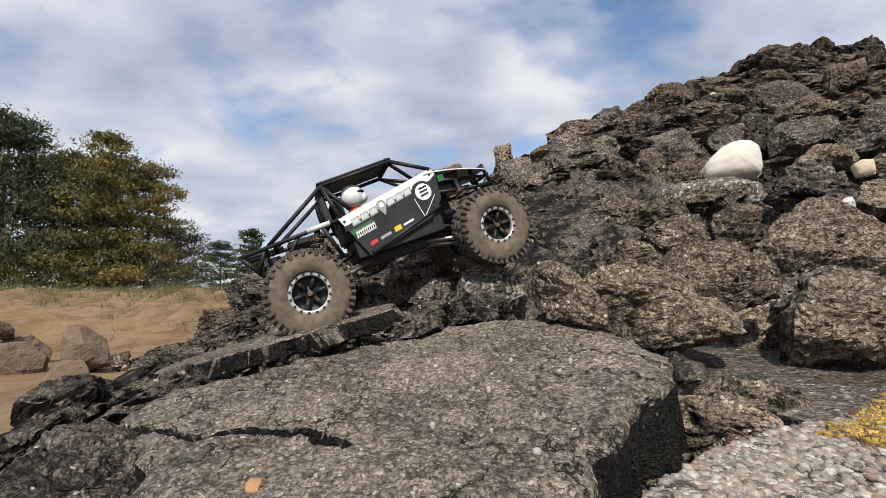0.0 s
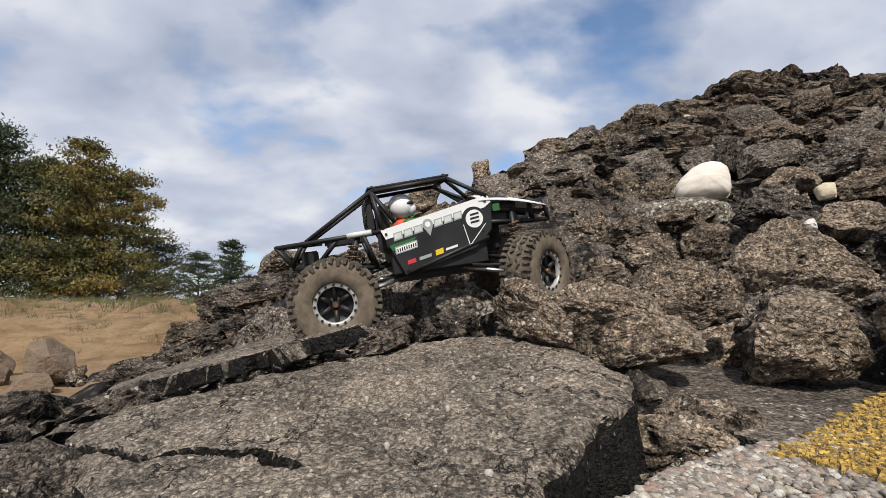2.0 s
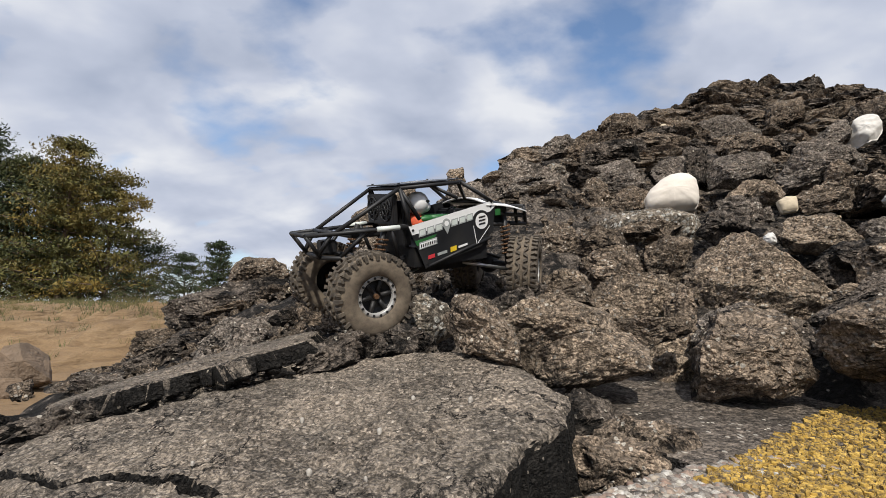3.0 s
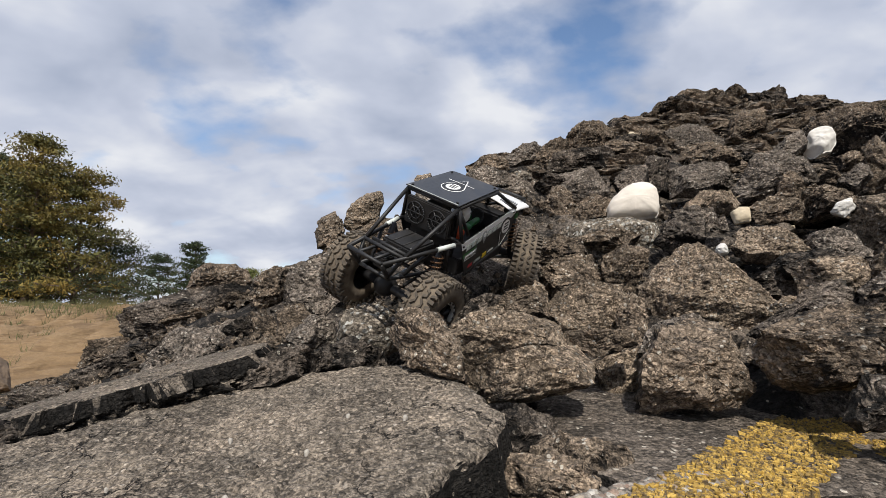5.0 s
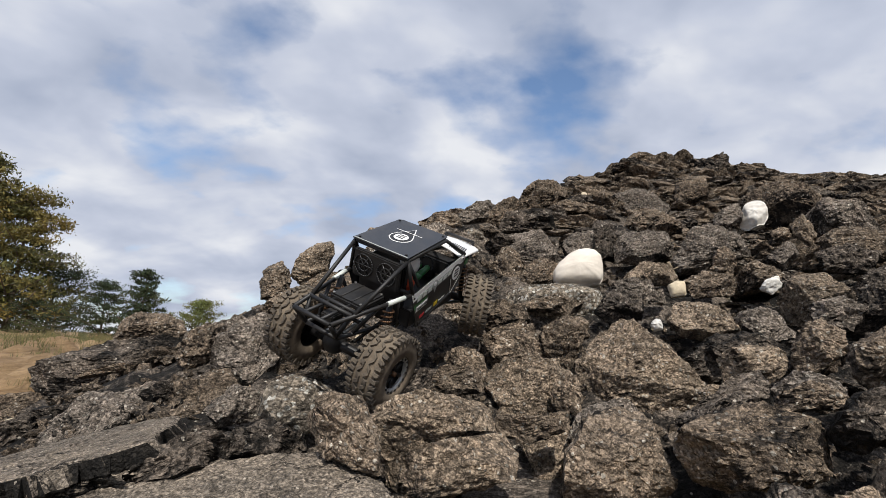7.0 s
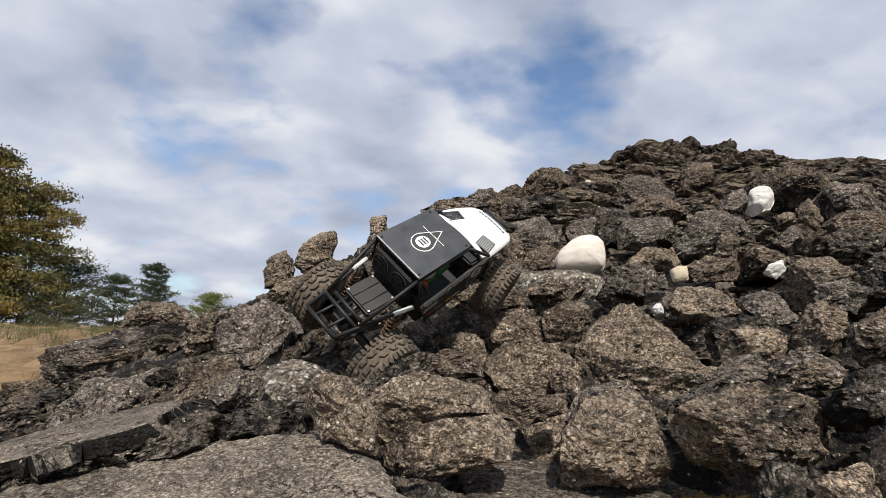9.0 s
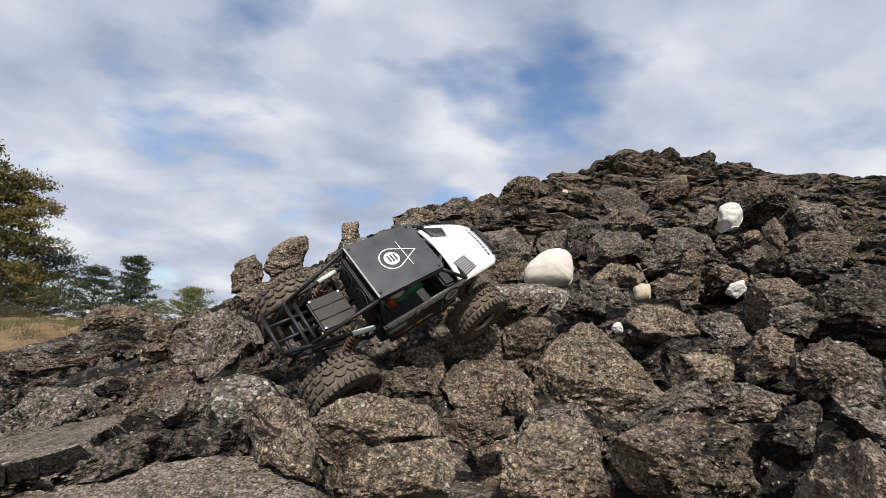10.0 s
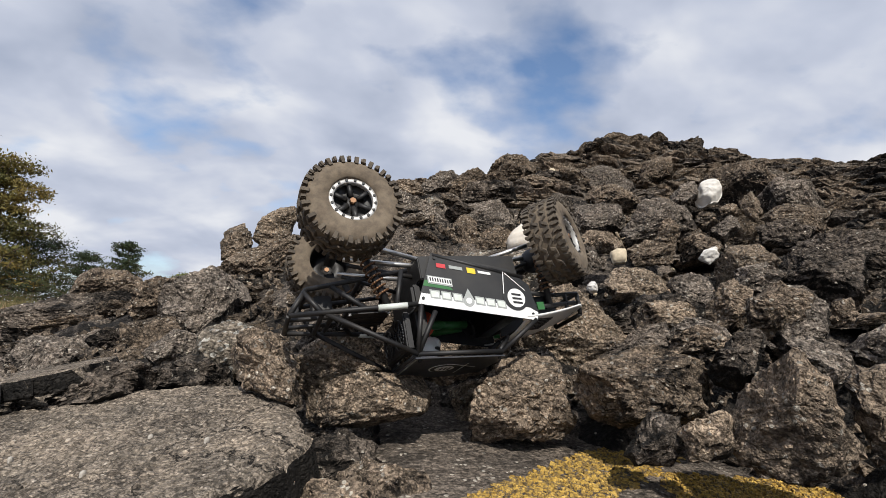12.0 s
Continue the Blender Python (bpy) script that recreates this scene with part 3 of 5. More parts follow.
chunk("tan", (0.211, 1.600, 1.061), -1, 3, 0.054, "-36,35 -23,48 23,48 36,-24 -24,-48", 78)
chunk("gray", (0.333, 1.576, 0.952), -4, 30, 0.154, "-265,-3 -161,56 68,102 265,67 197,-86 -40,-102 -220,-70", 79)
chunk("brown", (0.448, 1.209, 0.799), -10, 20, 0.088, "-59,27 14,63 59,0 30,-63 -55,-52", 80)
chunk("slab", (-0.035, 0.514, 0.415), -27, 75, 0.160, "-305,-112 -308,-55 -215,52 -135,152 -86,200 31,264 82,276 170,242 250,169 258,100 235,29 211,-38 209,-109 214,-209 64,-265 -119,-245 -150,-180 -235,-140", 81,
      crack=((-0.250, -0.131), (-0.200, -0.122), (-0.157, -0.125), (-0.120, -0.106), (-0.084, -0.097), (-0.040, -0.090), (0.005, -0.094)))
chunk("slab", (-0.191, 0.744, 0.523), -77.4, 75, 0.046, "82,-204 98,-150 102,-101 96,-50 109,3 104,48 112,80 88,118 40,112 -17,131 -128,123 -183,39 -163,-104 -85,-218 15,-231", 82)
chunk("black", (-0.035, 0.695, 0.548), 12, 30, 0.070, "-80,-26 -52,10 -20,14 5,30 42,24 78,30 82,6 36,-16 -14,-34", 83)
chunk("black", (0.030, 0.735, 0.560), 4, 35, 0.050, "-40,-14 -22,16 18,20 44,4 20,-22 -18,-24", 113)
chunk("black", (-0.325, 0.610, 0.478), 18, 40, 0.046, "-66,-20 -30,8 20,26 64,22 40,-8 -20,-26", 144)
chunk("black", (-0.395, 0.655, 0.462), 24, 45, 0.040, "-60,-16 -20,14 30,20 60,4 10,-20", 145)
chunk("black", (-0.365, 0.622, 0.462), 24, 40, 0.056, "-78,-29 -21,0 20,29 78,37 66,-12 -9,-37", 84)
chunk("black", (-0.445, 0.535, 0.438), 32, 45, 0.063, "-45,-17 -32,3 24,42 45,15 0,-29 -36,-42", 85)
chunk("black", (-0.322, 0.440, 0.398), 29, 35, 0.130, "-98,34 -72,55 -42,86 21,79 89,6 99,-42 84,-86 -81,-45", 86)
chunk("brown", (-0.542, 0.798, 0.481), 27, 20, 0.030, "-17,9 11,16 17,-12 -10,-16", 87)
chunk("black", (-0.483, 1.091, 0.519), 19, 20, 0.088, "-67,-30 21,11 37,59 67,11 67,-50 -34,-59", 88)
chunk("gray", (-0.559, 1.093, 0.446), 22, 45, 0.065, "-93,-39 -59,8 7,43 93,29 80,-7 -31,-43", 89)
chunk("brown", (-0.153, 1.083, 0.573), 7, 20, 0.075, "-41,51 31,37 50,-24 -18,-51 -50,-17", 90)
chunk("gray", (-0.027, 0.893, 0.590), 1, 20, 0.056, "-49,-9 -10,37 35,31 49,-18 -19,-37", 91)
chunk("black", (-0.464, 0.618, 0.459), 30, 60, 0.052, "-70,7 -20,33 54,35 70,-3 2,-35 -62,-28", 92)
chunk("gray", (-0.290, 1.017, 0.509), 15, 60, 0.134, "-100,88 9,89 93,66 100,21 -9,-74 -65,-89", 93)
chunk("gravelslab", (0.299, 0.369, 0.435), 0, 82, 0.060, "-171,-38 -88,28 21,79 137,108 206,77 26,-87 -206,-108", 94)
chunk("brown", (0.282, 0.490, 0.461), -24, 30, 0.051, "-51,22 14,34 49,31 51,-1 -16,-30 -43,-34", 95)
chunk("brown", (0.729, 0.380, 0.592), -39, 20, 0.140, "-52,-2 -37,27 9,63 35,43 50,2 52,-36 25,-62 -17,-63 -48,-40", 96)
chunk("gray", (0.883, 0.474, 0.647), -40, 35, 0.054, "-36,14 1,36 36,24 34,-22 7,-36", 97)
chunk("brown", (0.802, 0.339, 0.607), -43, 15, 0.043, "-29,32 5,43 29,13 6,-41 -10,-43 -21,-8", 98)
chunk("gray", (0.936, 0.430, 0.664), -44, 40, 0.055, "-37,16 7,37 37,7 18,-37 -27,-5", 99)
chunk("brown", (0.993, 0.521, 0.718), -42, 20, 0.030, "-18,15 13,24 18,-10 -13,-24", 100)
chunk("black", (0.636, 0.464, 0.548), -29, 10, 0.043, "-30,-15 -6,29 26,26 30,-13 17,-28 -22,-29", 101)
chunk("tan", (0.666, 0.419, 0.563), -33, 30, 0.038, "-26,6 25,29 26,-17 -16,-29", 102)
chunk("black", (1.410, 0.822, 0.878), -42, 10, 0.100, "-124,19 -67,60 64,67 124,36 112,-65 -36,-66 -119,-67", 103)
chunk("gray", (0.932, 0.551, 0.701), -39, 35, 0.075, "-50,20 4,51 50,35 37,-37 -9,-51", 104)
chunk("brown", (0.326, 0.513, 0.472), -5, 50, 0.063, "-67,5 -23,42 43,38 67,3 42,-41 -37,-42", 105)
chunk("black", (0.286, 0.572, 0.496), -1, 30, 0.048, "-47,11 -9,32 47,20 35,-19 -28,-32", 106)
chunk("black", (0.416, 0.829, 0.478), -8, 30, 0.067, "-103,45 21,31 103,15 63,-45 -34,-40", 107)
chunk("sandstone", (-2.690, 3.583, 0.159), 30, 15, 0.400, "-160,8 -127,128 -5,164 116,84 160,-127 23,-164 -128,-125", 108)
chunk("sandstone", (-3.115, 3.482, 0.060), 34, 25, 0.400, "-177,-53 -83,102 49,136 177,20 154,-125 -53,-136 -167,-124", 109)
chunk("sandstone", (-2.674, 3.393, 0.012), 31, 40, 0.300, "-150,-31 -96,85 108,12 150,-84 -5,-85", 110)
chunk("sandstone", (-3.448, 3.858, 0.110), 34, 30, 0.400, "-214,-25 -102,87 64,103 214,19 191,-103 -79,-81", 111)
chunk("brown", (-3.435, 3.699, 0.292), 34, 20, 0.200, "-69,-24 -17,76 61,14 69,-62 0,-76", 112)
chunk("brown", (-0.038, 0.776, 0.534), 13, 20, 0.039, "-45,9 -12,26 45,1 33,-26 -26,-25", 114)
chunk("black", (-0.057, 0.882, 0.535), 12, 25, 0.037, "-51,4 -29,21 30,25 51,1 20,-25 -38,-22", 115)
chunk("gray", (0.435, 1.511, 1.039), -8, 20, 0.122, "-166,-70 -79,52 91,81 166,44 145,-45 -4,-81", 116)
chunk("brown", (0.685, 1.655, 1.204), -14, 20, 0.139, "-152,-93 -20,35 108,93 152,34 32,-52", 117)
chunk("gray", (0.568, 1.613, 1.188), -11, 15, 0.083, "-90,-29 19,55 90,55 69,-13 -40,-55", 118)
chunk("brown", (0.958, 1.971, 1.433), -17, 25, 0.116, "-140,-77 -37,26 118,77 140,18 -14,-60", 119)
chunk("pale", (-0.145, 1.070, 0.579), 14, 20, 0.030, "-11,-2 -4,11 9,8 11,-7 -1,-11", 120)
chunk("white", (0.815, 0.933, 0.774), -27, 20, 0.030, "-12,0 -1,13 12,6 12,-10 -3,-13", 121)
chunk("pebble", (0.072, 0.370, 0.475), -27, 75, 0.010, "-4,-1 -3,2 1,4 4,1 3,-3 -1,-4", 122)
chunk("pebble", (0.046, 0.480, 0.499), -27, 75, 0.010, "-3,-1 -3,3 0,4 3,0 3,-3 0,-4", 123)
chunk("pebble", (-0.039, 0.524, 0.499), -27, 75, 0.010, "-3,-1 -3,2 0,3 3,0 3,-3 0,-3", 124)
chunk("pebble", (-0.009, 0.426, 0.479), -27, 75, 0.010, "-3,-1 -3,2 0,3 3,1 3,-2 0,-3", 125)
chunk("pebble", (-0.122, 0.463, 0.474), -27, 75, 0.010, "-2,-1 -3,1 -1,2 2,1 3,-2 0,-2", 126)
chunk("pebble", (-0.067, 0.402, 0.465), -27, 75, 0.010, "-2,-1 -2,1 0,2 2,0 2,-1 0,-2", 127)
chunk("pebble", (0.041, 0.406, 0.480), -27, 75, 0.010, "-2,-1 -2,1 0,2 2,0 2,-2 0,-2", 128)
chunk("pebble", (-0.127, 0.415, 0.461), -27, 75, 0.010, "-2,-1 -2,1 0,2 2,1 2,-1 0,-2", 129)
chunk("pebble", (0.140, 0.523, 0.521), -27, 75, 0.010, "-3,-1 -2,3 1,4 3,0 2,-4 -1,-4", 130)
chunk("pebble", (0.078, 0.543, 0.518), -27, 75, 0.010, "-3,-1 -2,3 0,4 3,0 2,-3 0,-4", 131)
chunk("pebble", (-0.069, 0.692, 0.536), -27, 75, 0.010, "-3,-1 -4,4 -1,4 3,0 4,-4 1,-4", 132)
chunk("leaf", (-0.146, 0.373, 0.452), -27, 75, 0.003, "-5,-4 -9,4 -1,8 7,4 9,-4 3,-8", 133)
chunk("gray", (0.856, 1.396, 1.059), -21, 45, 0.085, "-57,38 27,67 57,1 33,-67 -34,-50", 134)
chunk("tan", (0.923, 1.101, 0.918), -27, 40, 0.053, "-69,1 3,35 69,18 50,-22 -44,-35", 135)
chunk("brown", (1.206, 1.502, 1.193), -28, 35, 0.073, "-100,10 -39,49 91,19 100,-45 -47,-49", 136)
chunk("gray", (1.493, 1.468, 1.226), -33, 30, 0.073, "-48,3 32,55 49,-13 0,-55 -49,-45", 137)
chunk("brown", (1.467, 1.241, 1.104), -37, 30, 0.053, "-35,10 29,41 35,-10 -20,-41", 138)
chunk("brown", (0.654, 1.597, 1.177), -13, 30, 0.086, "-86,-20 47,58 86,11 -26,-58", 139)
chunk("tan", (0.723, 0.667, 0.654), -31, 35, 0.030, "-31,-9 -9,11 30,18 31,-3 -5,-18", 140)
chunk("gray", (1.135, 0.799, 0.812), -37, 30, 0.056, "-47,14 17,38 47,-1 18,-38 -41,-32", 141)
chunk("tan", (0.810, 0.674, 0.701), -30, 25, 0.054, "-53,11 2,36 53,17 32,-26 -37,-36", 142)
chunk("brown", (0.739, 0.516, 0.665), -32, 30, 0.031, "-38,0 -2,21 38,14 28,-12 -25,-21", 143)
chunk("road", (0.600, 0.640, 0.470), 0, 84.3, 0.05, "-260,-215 -270,60 -250,330 60,330 300,260 430,60 420,-215", 900)  # flat road piece


# ---- the yellow line on the road piece, in crusts of old paint ----
def paint_crusts(name, quad, seed):
    """A band of cracked paint: small uneven tiles between four corners (x, y), on the road piece."""
    rng = random.Random(seed)
    bm = bmesh.new()
    a, b, c, d = (Vector(p) for p in quad)
    nu, nv = 96, 30
    pts = {}
    for i in range(nu + 1):
        for j in range(nv + 1):
            u, v = i / nu, j / nv
            p = (a.lerp(b, u)).lerp(d.lerp(c, u), v)
            rag = 0.008 if j in (0, nv) or i in (0, nu) else 0.0024
            x, y = p.x + rng.uniform(-rag, rag), p.y + rng.uniform(-rag, rag)
            pts[i, j] = (x, y)
    for i in range(nu):
        for j in range(nv):
            if rng.random() < 0.22:
                continue
            q = [pts[i, j], pts[i + 1, j], pts[i + 1, j + 1], pts[i, j + 1]]
            cx, cy = sum(p[0] for p in q) / 4, sum(p[1] for p in q) / 4
            h = rng.uniform(0.0008, 0.0040)
            base = [bm.verts.new((x, y, ROAD_Z(x, y) - 0.006)) for x, y in q]
            k = rng.uniform(0.74, 0.93)
            top = [bm.verts.new((cx + (x - cx) * k, cy + (y - cy) * k, ROAD_Z(x, y) + h + rng.uniform(-0.001, 0.001))) for x, y in q]
            bm.faces.new(top)
            for n in range(4):
                bm.faces.new((base[n], base[(n + 1) % 4], top[(n + 1) % 4], top[n]))
    me = bpy.data.meshes.new(name)
    bm.to_mesh(me)
    bm.free()
    me.materials.append(PAINT)
    return tagged(new(name, me), "cracked yellow road-line paint on the dark road piece", "road marking", kind="stuff")


def ROAD_Z(x, y):
    return 0.487 + 0.1 * (y - 0.56)


def paint_material():
    m, N, b = material("yellow_road_paint", 0.85)
    co = N.add("ShaderNodeTexCoord").outputs["Object"]
    n = N.noise(co, 160, 5, 0.7)
    isl = N.add("ShaderNodeNewGeometry").outputs["Random Per Island"]
    c = N.ramp(isl, (0.0, (0.30, 0.19, 0.045)), (0.5, (0.52, 0.33, 0.065)), (1.0, (0.64, 0.42, 0.10)))
    c = N.mix(N.ramp(n, (0.42, 0.9), (0.54, 0.0)), c, (0.09, 0.065, 0.04, 1))
    put(N, c, b.inputs["Base Color"])
    put(N, N.add("ShaderNodeBump", {"Height": n, "Strength": 0.8, "Distance": 0.003}).outputs[0], b.inputs["Normal"])
    return m


PAINT = paint_material()
paint_crusts("road_marking", ((0.33, 0.424), (0.735, 0.678), (0.775, 0.60), (0.42, 0.36)), 3)
paint_crusts("road_marking", ((0.70, 0.545), (0.93, 0.515), (0.90, 0.42), (0.66, 0.45)), 5)


# ---- loose rubble over the whole heap ----
CREST_X, CREST_Y = [-0.4, 0.1, 0.35, 0.7, 1.2, 2.0, 2.6, 3.5, 4.3], [1.64, 1.72, 1.60, 1.80, 2.17, 2.74, 3.19, 3.45, 3.2]


def rubble():
    """Loose slabs and blocks: the near ones each by itself, the far slope joined."""
    rng = random.Random(11)
    kinds = ["brown", "gray", "brown", "tan", "black", "brown", "gray", "brown"]
    shapes = []
    for k in range(24):
        n = rng.randint(5, 7)
        w, h = rng.uniform(0.9, 1.5), rng.uniform(0.24, 0.62)
        cs = [(w / 2 * math.cos(a) * rng.uniform(0.75, 1.15), h / 2 * math.sin(a) * rng.uniform(0.75, 1.15)) for a in [2 * math.pi * (i + rng.uniform(-0.35, 0.35)) / n for i in range(n)]]
        me = chunk_mesh([(x * 0.2, z * 0.2) for x, z in cs][::-1], 0.2 * rng.uniform(0.5, 1.0), 500 + k, step=0.011, rough=1.5)
        kind = kinds[k % len(kinds)]
        far_me = chunk_mesh([(x * 0.2, z * 0.2) for x, z in cs][::-1], 0.2 * rng.uniform(0.5, 1.0), 500 + k, step=0.020, rough=1.8, least=(26, 6))
        me.materials.append(MATS[kind])
        shapes.append((me, far_me, kind))
    near, far = 0, {}
    while near < 170 or sum(len(v) for v in far.values()) < 1250:
        d = 0.95 + 4.2 * rng.random() ** 1.15
        az = radians(rng.uniform(-32, 66))
        x, y = d * math.sin(az), d * math.cos(az)
        if y > float(np.interp(x, CREST_X, CREST_Y)) + 0.12 or x < -0.85 or y < 0.35 or (y < 0.8 and x < 0.78) or x > 4.6:
            continue
        is_near = d < 1.75
        if is_near and near >= 170:
            continue
        s = (0.030 + 0.034 * d) * rng.choice([0.35, 0.45, 0.6, 0.8, 1.0, 1.3, 1.7])
        z = float(heap_height(np.array([x]), np.array([y]), 0.085 if is_near else 0.05 + 0.008 * d)[0])
        if x > 0.1 and d < 1.25:
            z -= 0.03
        me, far_me, kind = rng.choice(shapes)
        m = pose(x, y, z, rng.uniform(-38, 12), rng.uniform(-14, 14), -math.degrees(az) * 0.8 + rng.uniform(-40, 40)) @ Matrix.Diagonal((s / 0.185, s / 0.185, s / 0.26, 1))
        if is_near:
            ob = new("asphalt_chunk", me)
            ob.matrix_basis = m
            tagged(ob, LABELS[kind], "rock", "rubble heap")
            near += 1
        else:
            far.setdefault(kind, []).append((far_me, m))
    for kind, items in far.items():
        V, F, start = [], [], 0
        for me, m in items:
            co = np.empty(len(me.vertices) * 3)
            me.vertices.foreach_get("co", co)
            co = co.reshape(-1, 3) @ np.array(m.to_3x3()).T + np.array(m.translation)
            q = np.empty(len(me.polygons) * 4, int)
            me.polygons.foreach_get("vertices", q)
            V.append(co)
            F.append(q.reshape(-1, 4) + start)
            start += len(co)
        me = bpy.data.meshes.new("far_rubble")
        me.from_pydata(np.vstack(V).tolist(), [], np.vstack(F).tolist())
        me.materials.append(MATS[kind])
        tagged(new("far_rubble", me), "far slope of the heap, heaped with broken asphalt", "rubble", kind="stuff")


rubble()


def crumbs(name, count, seed, where, sizes, mat, label):
    """Loose grit: many small stones in one mesh."""
    rng = np.random.default_rng(seed)
    base = np.array([(1, 0, 0), (-1, 0, 0), (0, 1, 0), (0, -1, 0), (0, 0, 1), (0, 0, -1)], float)
    tri = [(0, 2, 4), (2, 1, 4), (1, 3, 4), (3, 0, 4), (2, 0, 5), (1, 2, 5), (3, 1, 5), (0, 3, 5)]
    V, F = [], []
    for i in range(count):
        x, y, z = where(rng)
        q = np.linalg.qr(rng.normal(size=(3, 3)))[0]
        s = rng.uniform(*sizes)
        V.append((base * rng.uniform(0.5, 1.1, size=(6, 1)) * s) @ q + (x, y, z))
        F += [tuple(6 * i + k for k in f) for f in tri]
    me = bpy.data.meshes.new(name)
    me.from_pydata(np.vstack(V).tolist(), [], F)
    me.materials.append(mat)
    return tagged(new(name, me), label, "gravel", kind="stuff")


def on_heap(rng):
    d = 1.0 + 3.6 * rng.random() ** 1.3
    az = np.radians(rng.uniform(-30, 66))
    x, y = d * np.sin(az), d * np.cos(az)
    y = min(y, float(np.interp(x, CREST_X, CREST_Y)) + 0.05)
    return x, y, float(heap_height(np.array([x]), np.array([y]), 0.085)[0])


crumbs("gravel", 5000, 21, on_heap, (0.005, 0.020), MATS["brown"], "loose broken asphalt crumbs between the chunks")
crumbs("pale_gravel", 150, 22, on_heap, (0.004, 0.012), MATS["beige"], "scattered pale pebbles between the chunks")


def gravel_material():
    m, N, b = material("river_gravel", 0.75)
    isl = N.add("ShaderNodeNewGeometry").outputs["Random Per Island"]
    co = N.add("ShaderNodeTexCoord").outputs["Object"]
    c = N.ramp(isl, (0.0, (0.10, 0.085, 0.07)), (0.2, (0.24, 0.21, 0.18)), (0.45, (0.34, 0.31, 0.27)), (0.6, (0.30, 0.19, 0.14)), (0.8, (0.42, 0.37, 0.29)), (1.0, (0.55, 0.52, 0.47)))
    c = N.mix(N.ramp(N.noise(co, 300, 4, 0.7), (0.40, 0.55), (0.60, 0.0)), c, (0.09, 0.075, 0.06, 1))
    put(N, c, b.inputs["Base Color"])
    return m


def embedded_gravel(name, count, seed, outline, top, sizes, label):
    """Rounded pebbles half sunk in a slab's top: outline (x, y), top(x, y) its height."""
    rng = np.random.default_rng(seed)
    bm = bmesh.new()
    bmesh.ops.create_icosphere(bm, subdivisions=1, radius=1.0)
    base = np.array([v.co[:] for v in bm.verts])
    tri = np.array([[v.index for v in f.verts] for f in bm.faces])
    bm.free()
    o = np.array(outline)
    mid = o.mean(0)
    V, F = [], []
    for i in range(count):
        k = rng.integers(len(o))
        w = rng.dirichlet((1, 1, 1))
        x, y = w[0] * mid + w[1] * o[k] + w[2] * o[(k + 1) % len(o)]
        q = np.linalg.qr(rng.normal(size=(3, 3)))[0]
        s = rng.uniform(*sizes)
        shape = base * rng.uniform(0.85, 1.12, size=(len(base), 1)) * (1.0, rng.uniform(0.65, 0.95), rng.uniform(0.5, 0.8)) * s
        V.append(shape @ q * (1, 1, 0.6) + (x, y, top(x, y) + s * 0.10))
        F.append(tri + i * len(base))
    me = bpy.data.meshes.new(name)
    me.from_pydata(np.vstack(V).tolist(), [], np.vstack(F).tolist())
    me.polygons.foreach_set("use_smooth", [True] * len(me.polygons))
    me.materials.append(GRAVEL)
    return tagged(new(name, me), label, "gravel", kind="stuff")


GRAVEL = gravel_material()
embedded_gravel("gravel", 2600, 41, [(0.14, 0.335), (0.215, 0.395), (0.32, 0.445), (0.435, 0.473), (0.50, 0.445), (0.325, 0.285), (0.10, 0.265)],
                lambda x, y: 0.4625 + 0.14 * (y - 0.365), (0.0028, 0.0072), "rounded gravel set in the face of the concrete slab")


# ---- building blocks ----
def tube(bm, a, b, r=0.0035, n=8):
    """A round bar from a to b, with closed ends."""
    a, b = Vector(a), Vector(b)
    q = (b - a).to_track_quat("Z", "Y").to_matrix()
    rings = []
    for p in (a, b):
        rings.append([bm.verts.new(p + q @ Vector((r * math.cos(2 * math.pi * i / n), r * math.sin(2 * math.pi * i / n), 0))) for i in range(n)])
    for i in range(n):
        bm.faces.new((rings[0][i], rings[0][(i + 1) % n], rings[1][(i + 1) % n], rings[1][i])).smooth = True
    bm.faces.new(rings[0][::-1])
    bm.faces.new(rings[1])
    return bm


def box(bm, lo, hi, bevel=0.0015):
    vs = [bm.verts.new((x, y, z)) for x in (lo[0], hi[0]) for y in (lo[1], hi[1]) for z in (lo[2], hi[2])]
    fs = [bm.faces.new([vs[i] for i in f]) for f in ((0, 1, 3, 2), (4, 6, 7, 5), (0, 4, 5, 1), (2, 3, 7, 6), (0, 2, 6, 4), (1, 5, 7, 3))]
    if bevel:
        es = list({e for f in fs for e in f.edges})
        bmesh.ops.bevel(bm, geom=es, offset=bevel, segments=2, affect="EDGES")
    return bm


def plate(bm, outline, thick, place=lambda u, v, w: (u, w, v)):
    """A flat plate with the outline (u, v), extruded by thick along w."""
    a = [bm.verts.new(place(u, v, 0.0)) for u, v in outline]
    b = [bm.verts.new(place(u, v, thick)) for u, v in outline]
    n = len(outline)
    bm.faces.new(a)
    bm.faces.new(b[::-1])
    for i in range(n):
        bm.faces.new((a[i], b[i], b[(i + 1) % n], a[(i + 1) % n]))
    bmesh.ops.recalc_face_normals(bm, faces=bm.faces)
    return bm


def lathe(bm, profile, n=48, axis_y=True):
    """A body of revolution about y: profile of (radius, y)."""
    rings = [[bm.verts.new((r * math.cos(2 * math.pi * i / n), y, r * math.sin(2 * math.pi * i / n))) for i in range(n)] for r, y in profile]
    for a, b in zip(rings, rings[1:]):
        for i in range(n):
            bm.faces.new((a[i], a[(i + 1) % n], b[(i + 1) % n], b[i])).smooth = True
    bmesh.ops.recalc_face_normals(bm, faces=bm.faces)
    return bm


